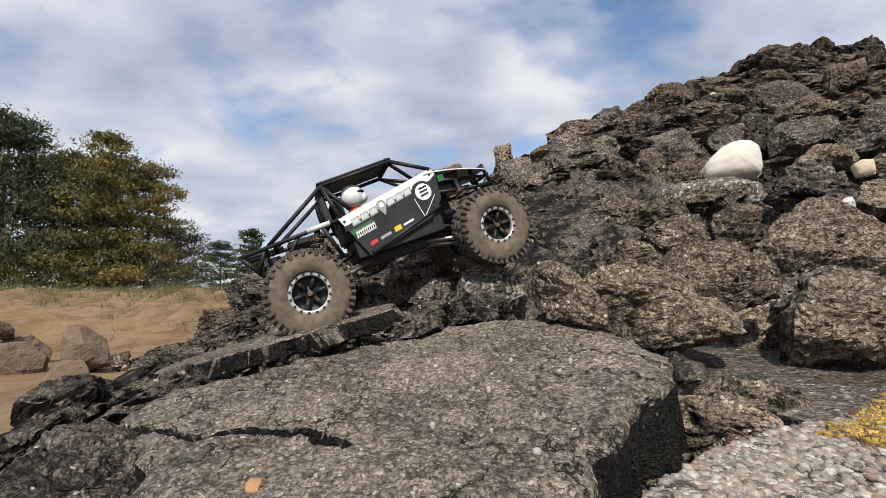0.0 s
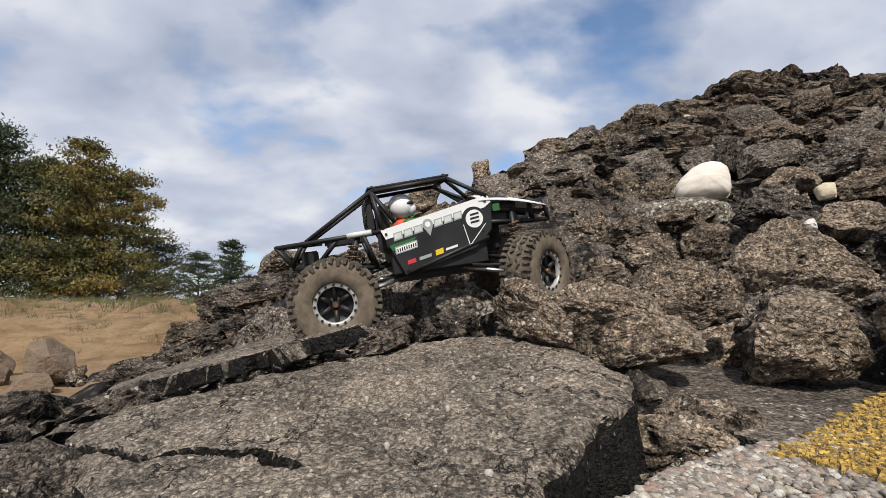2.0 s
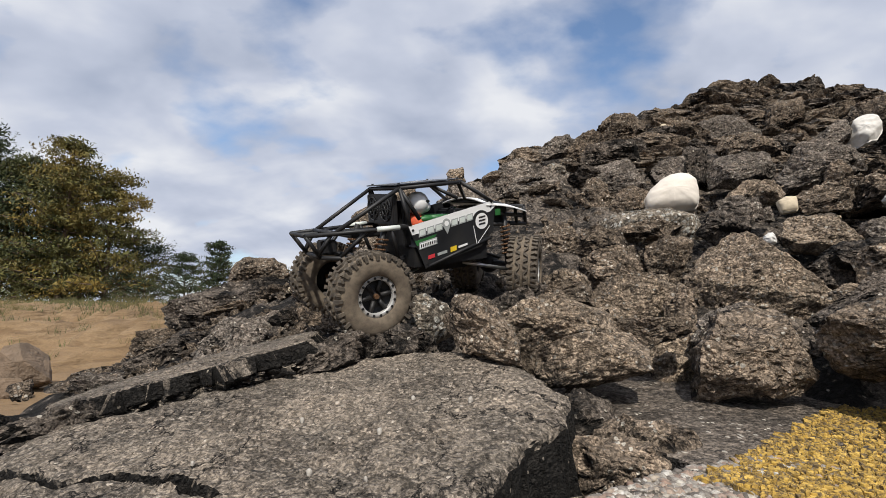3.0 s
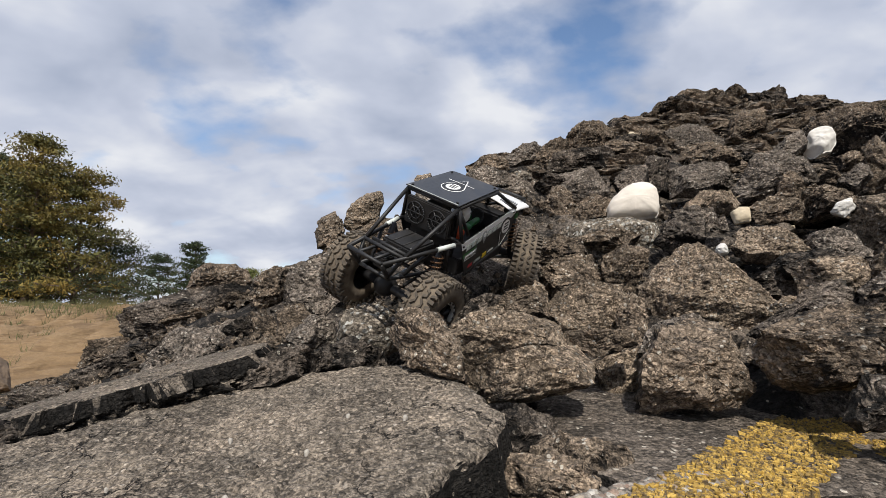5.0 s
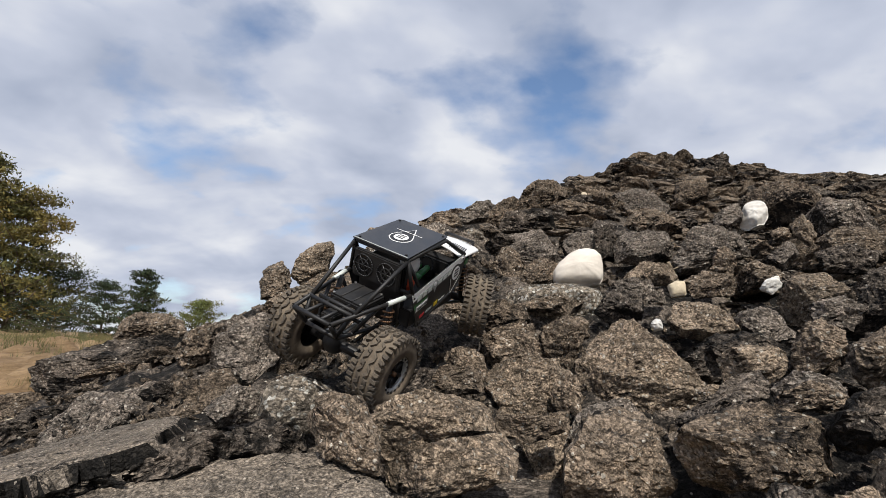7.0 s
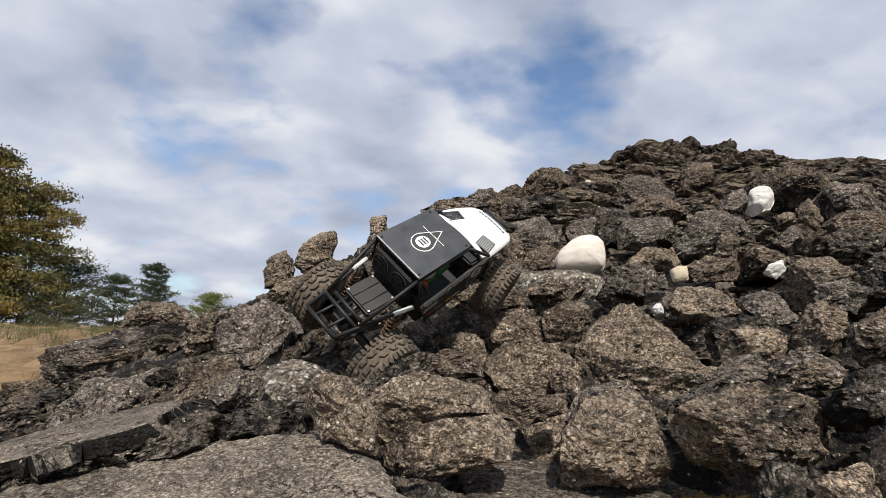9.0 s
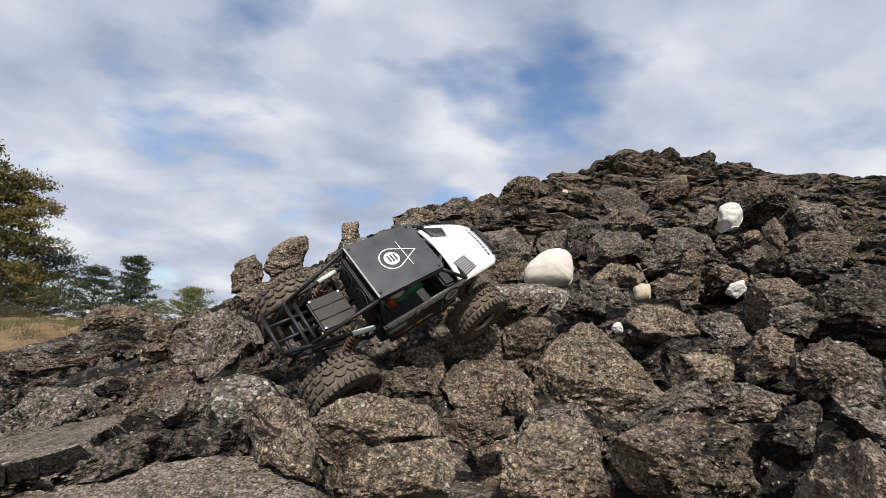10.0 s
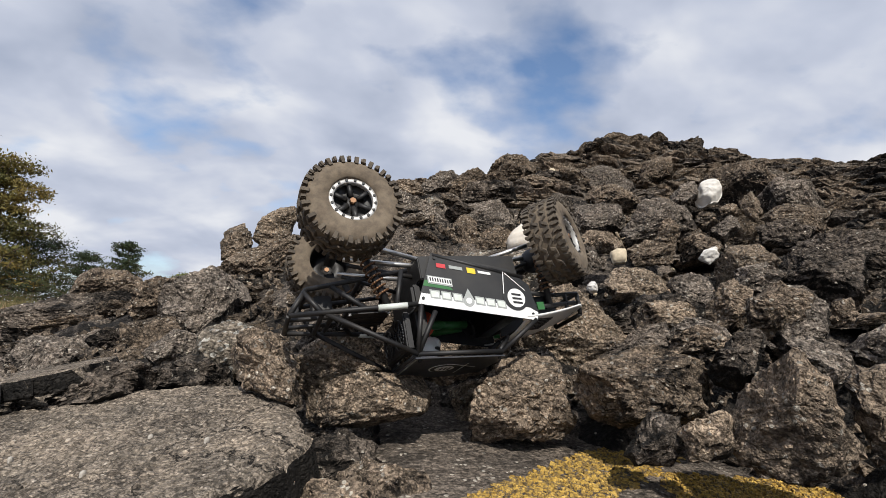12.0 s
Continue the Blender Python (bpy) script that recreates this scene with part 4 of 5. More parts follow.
def part(name, bm, mat, parent, label=""):
    me = bpy.data.meshes.new(name)
    bm.to_mesh(me)
    bm.free()
    for m in (mat if isinstance(mat, (list, tuple)) else [mat]):
        me.materials.append(m)
    ob = new(name, me)
    ob.parent = parent
    return tagged(ob, label)


def twig():
    bm = bmesh.new()
    knots = [Vector(p) for p in ((1.020, 1.165, 0.968), (1.034, 1.170, 0.948), (1.049, 1.172, 0.924), (1.072, 1.178, 0.894))]
    for i, (p, q) in enumerate(zip(knots, knots[1:])):
        tube(bm, p, q, 0.0042 - 0.0006 * i, 7)
    tube(bm, knots[1], knots[1] + Vector((0.016, -0.004, 0.008)), 0.0018, 5)
    me = bpy.data.meshes.new("twig")
    bm.to_mesh(me)
    bm.free()
    me.materials.append(DRY_WOOD)
    tagged(new("twig", me), "weathered grey-brown twig leaning on the rubble", "twig")


DRY_WOOD = plain("dry_wood", (0.24, 0.185, 0.125), 0.85, 0, 70, 0.35, 0.001)
twig()


# ---- trees and plants behind the pit ----
def leaf_material(name, dark, light, warm):
    m, N, b = material(name, 0.75)
    isl = N.add("ShaderNodeNewGeometry").outputs["Random Per Island"]
    co = N.add("ShaderNodeTexCoord").outputs["Object"]
    n = N.noise(co, 0.55, 3, 0.5)
    c = N.ramp(isl, (0.0, dark), (0.75, light), (1.0, tuple(min(1, q * 1.4) for q in light)))
    c = N.mix(N.ramp(n, (0.45, 0.0), (0.66, 0.85)), c, (*warm, 1))
    put(N, c, b.inputs["Base Color"])
    return m


BARK = plain("bark", (0.09, 0.065, 0.045), 0.95, 0, 12, 0.4, 0.01)
PINE = leaf_material("pine_needles", (0.009, 0.017, 0.007), (0.032, 0.050, 0.015), (0.10, 0.095, 0.022))
GOLD = leaf_material("yellowing_needles", (0.022, 0.030, 0.008), (0.095, 0.092, 0.020), (0.23, 0.155, 0.028))
SHRUB = leaf_material("shrub_leaves", (0.05, 0.065, 0.015), (0.13, 0.15, 0.035), (0.22, 0.18, 0.04))
GRASS = leaf_material("dry_grass", (0.025, 0.034, 0.010), (0.085, 0.088, 0.026), (0.17, 0.12, 0.045))


def crown(rng, limbs, per, spray, leaf):
    """Flat pads of needle tufts along the outer length of each limb."""
    V, F = [], []
    for a, b in limbs:
        along_ = b - a
        side = np.array([-along_[1], along_[0], 0.0])
        for _ in range(per):
            k = rng.uniform(0.12, 1.0) ** 0.6
            fan = rng.uniform(-0.30, 0.30) * (0.35 + 0.65 * math.sin(math.pi * min(1.0, k)))
            c = a + along_ * k + side * fan + rng.normal(size=3) * spray * (0.38, 0.38, 0.17)
            for _ in range(6):
                p = c + rng.normal(size=3) * spray * (0.30, 0.30, 0.20)
                u = rng.normal(size=3) + (0, 0, 0.5)
                u /= np.linalg.norm(u)
                w = np.cross(u, rng.normal(size=3))
                w /= np.linalg.norm(w)
                s = leaf * rng.uniform(0.6, 1.4)
                i = len(V)
                V += [p - u * s, p + w * s * 0.34, p + u * s, p - w * s * 0.34]
                F.append((i, i + 1, i + 2, i + 3))
    return V, F


def tree(name, x, y, z0, height, width, mat, seed, label, bare=0.03, layers=13, per=44, taper=0.75):
    rng = np.random.default_rng(seed)
    top = new(name)
    top.location = (x, y, z0)
    tagged(top, label, "tree")
    bm = bmesh.new()
    n = 8
    prev = None
    lean = rng.normal(size=2) * 0.02 * height
    for k in range(n + 1):
        f = k / n
        r = max(0.02, 0.022 * height * (1 - f) ** 0.8)
        c = Vector((lean[0] * f * f, lean[1] * f * f, height * 0.97 * f - 0.2))
        ring = [bm.verts.new(c + Vector((r * math.cos(a), r * math.sin(a), 0))) for a in [2 * math.pi * i / 9 for i in range(9)]]
        if prev:
            for i in range(9):
                bm.faces.new((prev[i], prev[(i + 1) % 9], ring[(i + 1) % 9], ring[i])).smooth = True
        prev = ring
    limbs = []
    for k in range(layers):
        f = bare + (1 - bare) * (k + rng.uniform(-0.25, 0.25)) / layers
        f = min(0.985, max(bare * 0.8, f))
        count = int(rng.integers(5, 8))
        a0 = rng.uniform(0, 6.28)
        reach = width / 2 * ((1 - f) ** taper + 0.06) * rng.uniform(0.70, 1.12)
        for i in range(count):
            a = a0 + 6.28 * i / count + rng.uniform(-0.4, 0.4)
            L = reach * rng.uniform(0.5, 1.25)
            s = np.array([lean[0] * f * f, lean[1] * f * f, height * f])
            e = s + np.array([L * math.cos(a), L * math.sin(a), L * rng.uniform(-0.12, 0.55)])
            limbs.append((s, e))
            tube(bm, s, e, 0.006 * height * (1 - f) ** 0.6 * 0.5 + 0.008, 5)
    limbs.append((np.array([lean[0], lean[1], height * 0.9]), np.array([lean[0], lean[1], height])))
    part("trunk", bm, BARK, top)
    V, F = crown(rng, limbs, per, 0.080 * width, 0.026 * height ** 0.6)
    me = bpy.data.meshes.new("crown")
    me.from_pydata([tuple(v) for v in V], [], F)
    me.materials.append(mat)
    c = new("crown", me)
    c.parent = top
    return top


Z_BANK = 0.5
tree("pine_tree", -21.0, 22, Z_BANK, 8.6, 8.6, PINE, 1, "tall dark green pine with dense lower limbs", layers=16, bare=0.05, taper=0.55, per=58)
tree("pine_tree", -18.6, 23.0, Z_BANK, 6.9, 6.4, PINE, 2, "dark green pine standing behind the sand bank", bare=0.05, taper=0.45, per=58)
tree("pine_tree", -15.9, 22, Z_BANK, 7.4, 6.0, GOLD, 3, "pine with yellowing autumn needles and a feathery top", per=38, bare=0.05, taper=0.60)
tree("pine_tree", -14.3, 22.6, Z_BANK, 6.1, 4.9, GOLD, 4, "broad pine with yellow-green needles", per=40, bare=0.05, taper=0.42)
tree("pine_tree", -17.6, 24.5, Z_BANK, 6.9, 3.6, GOLD, 5, "slender yellowing pine deep in the group of trees", bare=0.05, taper=0.7)
tree("pine_tree", -14.2, 25, Z_BANK, 3.2, 5.6, PINE, 6, "low dark pine at the edge of the group", layers=8, taper=0.5)
for k, (x, h, w) in enumerate(((-21.6, 1.9, 3.6), (-17.3, 1.5, 3.0), (-15.2, 1.3, 2.8), (-13.0, 1.5, 2.6), (-12.0, 1.1, 1.8))):
    tree("shrub", x, 21.6 + 0.3 * (k % 2), Z_BANK, h, w, PINE, 40 + k, "low dark evergreen shrub at the foot of the pines", layers=7, per=24, taper=0.4)
tree("shrub", -19.4, 21, Z_BANK, 2.2, 3.4, SHRUB, 16, "olive shrub under the pines", layers=8, per=22, taper=0.4)
tree("young_pine", -9.0, 22, Z_BANK, 3.0, 2.3, PINE, 7, "small young green pine standing alone", bare=0.05, layers=12, per=26, taper=0.55)
tree("young_pine", -10.7, 22.6, Z_BANK, 2.5, 2.4, PINE, 8, "low young pine beside a taller one", bare=0.05, layers=10, per=26, taper=0.5)
tree("young_pine", -8.3, 22.5, Z_BANK, 1.4, 1.3, PINE, 18, "low young pine at the end of a row", bare=0.05, layers=7, per=10)
tree("shrub", -5.4, 18, Z_BANK, 1.5, 2.0, SHRUB, 9, "yellow-green shrub on the skyline", bare=0.03, layers=11, per=26, taper=0.5)
tree("shrub", -6.9, 19, Z_BANK, 1.0, 1.5, SHRUB, 10, "small olive shrub on the skyline", bare=0.03, layers=6, per=8, taper=0.5)


def grass(name, seed, count, x0, x1, y0, y1, tall, label):
    rng = np.random.default_rng(seed)
    V, F = [], []
    for _ in range(count):
        x, y = rng.uniform(x0, x1), rng.uniform(y0, y1)
        z = float(bank_height(np.array([x]), np.array([y]))[0]) - 0.01
        for _ in range(6):
            a, h = rng.uniform(0, 6.28), tall * rng.uniform(0.4, 1.2)
            bx, by = x + rng.normal() * 0.03, y + rng.normal() * 0.03
            dx, dy = math.cos(a) * h * 0.4, math.sin(a) * h * 0.4
            i = len(V)
            V += [(bx - 0.004, by, z), (bx + 0.004, by, z), (bx + dx, by + dy, z + h)]
            F.append((i, i + 1, i + 2))
    me = bpy.data.meshes.new(name)
    me.from_pydata(V, [], F)
    me.materials.append(GRASS)
    return tagged(new(name, me), label, "grass", kind="stuff")


grass("grass", 31, 5200, -16, -1.5, 6.0, 14, 0.16, "dry green and straw-coloured grass along the top of the bank")
grass("dry_tufts", 32, 300, -9, -2.0, 4.6, 6.8, 0.09, "thin dry tufts on the face of the sand bank")


# ---- the model crawler ----
BLACK = plain("black_nylon", (0.009, 0.009, 0.010), 0.55, 0, 90, 0.25, 0.0003, dust=0.05)
PANEL = plain("black_panel", (0.013, 0.014, 0.016), 0.45, 0, 30, 0.2, 0, dust=0.07)
ROOF = plain("charcoal_roof", (0.030, 0.033, 0.040), 0.38, 0, 40, 0.15, 0, dust=0.10)
WHITE = plain("white_lexan", (0.80, 0.80, 0.79), 0.35, 0, 40, 0.05, 0, dust=0.10)
GREEN = plain("green_vinyl", (0.025, 0.13, 0.035), 0.45, 0, 60, 0.15)
GREY = plain("grey_vinyl", (0.33, 0.35, 0.34), 0.45, 0, 60, 0.1)
PALE = plain("pale_grey_vinyl", (0.60, 0.64, 0.60), 0.45, 0, 60, 0.1)
YELLOW = plain("yellow_vinyl", (0.75, 0.52, 0.03), 0.45, 0, 60, 0.1)
RED = plain("red_vinyl", (0.55, 0.04, 0.05), 0.45, 0, 60, 0.1)
RUBBER = plain("dusty_rubber", (0.118, 0.092, 0.066), 0.92, 0, 120, 0.3, 0.0006, dust=0.7)
LUGS = plain("worn_rubber", (0.070, 0.057, 0.044), 0.9, 0, 140, 0.35, 0.0006, dust=0.5)
STEEL = plain("bare_metal", (0.60, 0.59, 0.57), 0.35, 0.9, 80, 0.2, 0, dust=0.2)
RING = plain("silver_beadlock", (0.52, 0.51, 0.49), 0.4, 0.4, 80, 0.12, 0, dust=0.2)
SPRING = plain("bronze_spring", (0.20, 0.11, 0.06), 0.45, 0.6, 80, 0.2)
ORANGE = plain("orange_fabric", (0.62, 0.10, 0.04), 0.8, 0, 80, 0.2)

car = new("crawler_car")
tagged(car, "black and white radio-controlled rock crawler with a tube cage", "model car")


def side_place(s, y):
    return lambda u, v, w: (u, s * (y + w), v)


def both(p):
    return (p, (p[0], -p[1], p[2]))


RAILS = {
    "roof_bar": ((-0.091, 0.058, 0.161), (0.034, 0.057, 0.169)),
    "windscreen_bar": ((0.034, 0.057, 0.169), (0.092, 0.073, 0.132)),
    "door_bar": ((-0.091, 0.058, 0.161), (-0.080, 0.071, 0.098)),
    "brace_bar": ((-0.089, 0.058, 0.158), (-0.060, 0.068, 0.108)),
    "rear_diagonal": ((-0.091, 0.058, 0.161), (-0.200, 0.045, 0.095)),
    "rear_rail": ((-0.080, 0.070, 0.097), (-0.2455, 0.0376, 0.092)),
    "tail_bar": ((-0.2455, 0.0376, 0.092), (-0.222, 0.033, 0.056)),
    "lower_rail": ((-0.222, 0.033, 0.056), (-0.085, 0.052, 0.040)),
    "tail_strut": ((-0.205, 0.044, 0.094), (-0.226, 0.034, 0.060)),
    "rear_strut": ((-0.150, 0.055, 0.095), (-0.190, 0.037, 0.054)),
    "shock_tower_bar": ((-0.112, 0.064, 0.096), (-0.095, 0.054, 0.042)),
    "rocker_bar": ((-0.052, 0.071, 0.026), (0.088, 0.072, 0.066)),
    "front_rail": ((0.092, 0.066, 0.112), (0.200, 0.036, 0.098)),
    "front_strut": ((0.092, 0.070, 0.090), (0.160, 0.040, 0.085)),
    "bumper_upright": ((0.205, 0.036, 0.118), (0.212, 0.034, 0.082)),
    "bumper_brace": ((0.212, 0.034, 0.082), (0.160, 0.040, 0.085)),
    "hoop_bar": ((0.175, 0.044, 0.116), (0.182, 0.040, 0.086)),
}
for name, (a, b) in RAILS.items():
    for p, q in zip(both(a), both(b)):
        part(name, tube(bmesh.new(), p, q), BLACK, car)
CROSS = {
    "roof_crossbar": [(-0.091, 0.058, 0.161), (0.034, 0.057, 0.169)],
    "tail_crossbar": [(-0.2455, 0.0376, 0.092), (-0.222, 0.033, 0.056), (-0.205, 0.044, 0.094)],
    "dash_crossbar": [(0.092, 0.073, 0.132), (-0.080, 0.070, 0.098)],
    "bumper_crossbar": [(0.206, 0.036, 0.118), (0.212, 0.034, 0.082), (0.211, 0.035, 0.100)],
    "belly_crossbar": [(-0.150, 0.045, 0.048), (-0.190, 0.038, 0.092)],
}
for name, ps in CROSS.items():
    for p in ps:
        part(name, tube(bmesh.new(), p, (p[0], -p[1], p[2])), BLACK, car)
for s in (1, -1):
    part("roof_brace", tube(bmesh.new(), (0.034, s * 0.050, 0.166), (0.075, s * 0.012, 0.138), 0.0034), BLACK, car)
    part("tail_lengthbar", tube(bmesh.new(), (-0.2455, s * 0.016, 0.091), (-0.178, s * 0.016, 0.090), 0.0030), BLACK, car)

# door panels with their stickers
DOOR = [(-0.085, 0.098), (0.080, 0.131), (0.093, 0.134), (0.099, 0.122), (0.094, 0.078), (0.066, 0.052), (-0.054, 0.024)]
WHITE_FIELD = [(-0.085, 0.098), (0.080, 0.131), (0.093, 0.134), (0.098, 0.122), (0.086, 0.114), (-0.0785, 0.0830)]
GREEN_BAND = [(-0.074, 0.0725), (-0.030, 0.0818), (-0.034, 0.0770), (-0.070, 0.0640)]


def along(u, v, w, h, skew=0.20):
    """A box u..u+w, v..v+h that runs with the door's rising edge."""
    return [(u, v), (u + w, v + skew * w), (u + w + 0.2 * h * -0.1, v + skew * w + h), (u, v + h)]


def ring_outline(cx, cz, r, n=28):
    return [(cx + r * math.cos(2 * math.pi * i / n), cz + r * math.sin(2 * math.pi * i / n)) for i in range(n)]


def drop_outline(cx, cz, r, tip, n=24):
    """A round badge that tapers to a tip."""
    a = math.atan2(tip[1] - cz, tip[0] - cx)
    return [tip] + [(cx + r * math.cos(a + g), cz + r * math.sin(a + g)) for g in np.linspace(1.15, 2 * math.pi - 1.15, n)]


for s in (1, -1):
    door = part("door_panel", plate(bmesh.new(), DOOR, 0.0016, side_place(s, 0.0716)), PANEL, car, "black door panel with a white upper field and stickers")
    layer = [0.0734]

    def sticker(name, outline, mat, label=""):
        part(name, plate(bmesh.new(), outline, 0.00025, side_place(s, layer[0])), mat, door, label)
    sticker("white_field", WHITE_FIELD, WHITE)
    sticker("green_band", GREEN_BAND, GREEN)
    layer[0] = 0.0738
    for i in range(7):   # the maker's name, as plain outlined blocks
        if i != 3:
            u = -0.066 + i * 0.0165
            sticker("name_block", along(u, 0.0785 + 0.2 * (u + 0.066), 0.0145, 0.0125), GREY)
    sticker("name_pin", drop_outline(-0.010, 0.0985, 0.0085, (-0.008, 0.080)), GREY)
    sticker("badge", drop_outline(0.066, 0.097, 0.0205, (0.054, 0.056)), PANEL)
    sticker("model_plate", along(-0.066, 0.0575, 0.036, 0.0120), GREY)
    sticker("red_sticker", along(-0.049, 0.0395, 0.0135, 0.0065), RED)
    sticker("grey_sticker", along(-0.030, 0.0435, 0.020, 0.0050), GREY)
    sticker("yellow_sticker", along(-0.003, 0.0475, 0.0130, 0.0085), YELLOW)
    sticker("white_sticker", along(0.014, 0.0530, 0.0200, 0.0038), WHITE)
    layer[0] = 0.0742
    for i in range(7):
        if i != 3:
            u = -0.0645 + i * 0.0165
            sticker("name_inlay", along(u, 0.0806 + 0.2 * (u + 0.066), 0.0110, 0.0085), PALE)
    sticker("pin_dot", ring_outline(-0.010, 0.0985, 0.0045, 16), WHITE)
    sticker("badge_disc", ring_outline(0.067, 0.098, 0.0145), WHITE)
    sticker("plate_inlay", along(-0.0645, 0.0592, 0.033, 0.0086), WHITE)
    layer[0] = 0.0746
    for k in (-1, 0, 1):
        sticker("badge_stroke", along(0.0600, 0.0965 + k * 0.0062, 0.0150, 0.0032, 0.15), PANEL)
    for k in range(9):
        sticker("plate_stroke", along(-0.0630 + k * 0.0036, 0.0608 + 0.2 * k * 0.0036, 0.0020, 0.0055), PANEL)
    sticker("badge_edge", [(0.0540, 0.0560), (0.0470, 0.0905), (0.0482, 0.0905), (0.0552, 0.0570)], WHITE)
    sticker("badge_edge", [(0.0540, 0.0560), (0.0845, 0.0885), (0.0852, 0.0878), (0.0550, 0.0552)], WHITE)
    for u, v in ((-0.077, 0.091), (0.088, 0.124), (-0.050, 0.032), (0.080, 0.078)):
        bm = bmesh.new()
        plate(bm, ring_outline(u, v, 0.0022, 8), 0.0016, side_place(s, 0.0734))
        part("door_bolt", bm, BLACK, door)
    part("rail_sticker", tube(bmesh.new(), (-0.098, s * 0.0672, 0.0975), (-0.136, s * 0.0598, 0.0962), 0.00435, 10), PALE, car, "pale sticker wrapped round the rear rail")

# roof plate with its badge
def roof_place(u, v, w):
    return (u, v, 0.1675 + 0.064 * (u + 0.091) - 0.0015 + w)


roof = part("roof_panel", plate(bmesh.new(), [(-0.096, -0.060), (0.036, -0.057), (0.040, -0.050), (0.040, 0.050), (0.036, 0.057), (-0.096, 0.060)], 0.0018, roof_place), ROOF, car, "charcoal roof panel with a round white badge")


def roof_sticker(name, outline, mat, h):
    part(name, plate(bmesh.new(), outline, 0.0003, lambda u, v, w: roof_place(u, v, 0.0019 + h + w)), mat, roof)


roof_sticker("badge_rim", drop_outline(-0.034, 0, 0.0225, (0.016, 0.0)), WHITE, 0.0)
roof_sticker("badge", drop_outline(-0.034, 0, 0.0205, (0.0125, 0.0)), PANEL, 0.0004)
roof_sticker("badge_disc", ring_outline(-0.034, 0, 0.0140), WHITE, 0.0008)
for k in (-1, 0, 1):
    roof_sticker("badge_stroke", [(-0.0345 + k * 0.006, -0.0075), (-0.0315 + k * 0.006, -0.0075), (-0.0315 + k * 0.006, 0.0075), (-0.0345 + k * 0.006, 0.0075)], PANEL, 0.0012)
roof_sticker("badge_line", [(-0.009, -0.029), (-0.0076, -0.029), (-0.0076, 0.029), (-0.009, 0.029)], WHITE, 0.0012)
roof_sticker("roof_edge", [(-0.0955, -0.0575), (-0.0930, -0.0575), (-0.0930, 0.0575), (-0.0955, 0.0575)], GREY, 0.0004)
for u in (-0.088, 0.030):
    for v in (-0.051, 0.051):
        part("roof_bolt", plate(bmesh.new(), ring_outline(u, v, 0.0024, 8), 0.002, lambda a, b, w: roof_place(a, b, 0.0019 + w)), BLACK, roof)


# bonnet
def hood_place(u, v, w):
    return (u, v, 0.1380 - 0.00055 * (max(0.0, u - 0.082) * 100) ** 1.55 - 2.2 * v * v + w)


def hood_half(u):
    """Half the bonnet's width at the length u."""
    return 0.0755 - 0.021 * (max(0.0, u - 0.082) / 0.125) ** 1.6


def hood_sheet(u0, u1, v0, v1, h, thick, nu=14, nv=16):
    bm = bmesh.new()
    top = []
    for w in (h, h - thick):
        g = []
        for i in range(nu + 1):
            u = u0 + (u1 - u0) * i / nu
            half = hood_half(min(u, 0.205)) * (1 if i < nu - 1 else 0.93 if i < nu else 0.74)
            g.append([bm.verts.new(hood_place(u, half * (v0 + (v1 - v0) * j / nv), w)) for j in range(nv + 1)])
        top.append(g)
    for g, flip in ((top[0], False), (top[1], True)):
        for i in range(nu):
            for j in range(nv):
                f = (g[i][j], g[i + 1][j], g[i + 1][j + 1], g[i][j + 1])
                bm.faces.new(f[::-1] if flip else f).smooth = True
    edge = [(i, 0) for i in range(nu)] + [(nu, j) for j in range(nv)] + [(i, nv) for i in range(nu, 0, -1)] + [(0, j) for j in range(nv, 0, -1)]
    for a, b in zip(edge, edge[1:] + edge[:1]):
        bm.faces.new((top[0][a[0]][a[1]], top[1][a[0]][a[1]], top[1][b[0]][b[1]], top[0][b[0]][b[1]]))
    bmesh.ops.recalc_face_normals(bm, faces=bm.faces)
    return bm


hood = part("bonnet", hood_sheet(0.078, 0.208, -1, 1, 0.0018, 0.0018), WHITE, car, "white bonnet with black slanted vents")
for s in (1, -1):
    for k in range(8):
        v = s * (0.50 + 0.055 * k)
        bm = bmesh.new()
        n = 6
        pts = []
        for i in range(n + 1):
            u = 0.088 + 0.036 * i / n + 0.0015 * k
            pts.append((u, hood_half(u) * (v - s * 0.10 * (i / n))))
        wid = 0.0013
        lo = [bm.verts.new(hood_place(u, q - wid, 0.0022)) for u, q in pts]
        hi = [bm.verts.new(hood_place(u, q + wid, 0.0022)) for u, q in pts]
        for i in range(n):
            bm.faces.new((lo[i], lo[i + 1], hi[i + 1], hi[i]))
        r = bmesh.ops.extrude_face_region(bm, geom=bm.faces[:])
        for e in r["geom"]:
            if isinstance(e, bmesh.types.BMVert):
                e.co.z += 0.0006
        part("vent_slot", bm, PANEL, hood)
for k in range(9):   # lettering across the nose, too small to read
    v = -0.6 + k * 0.15
    bm = bmesh.new()
    u = 0.188
    half = hood_half(u)
    a = [bm.verts.new(hood_place(u + du, half * (v + dv), 0.0024)) for du, dv in ((0, -0.05), (0.005, -0.05), (0.005, 0.05), (0, 0.05))]
    bm.faces.new(a)
    part("nose_mark", bm, PANEL, hood)

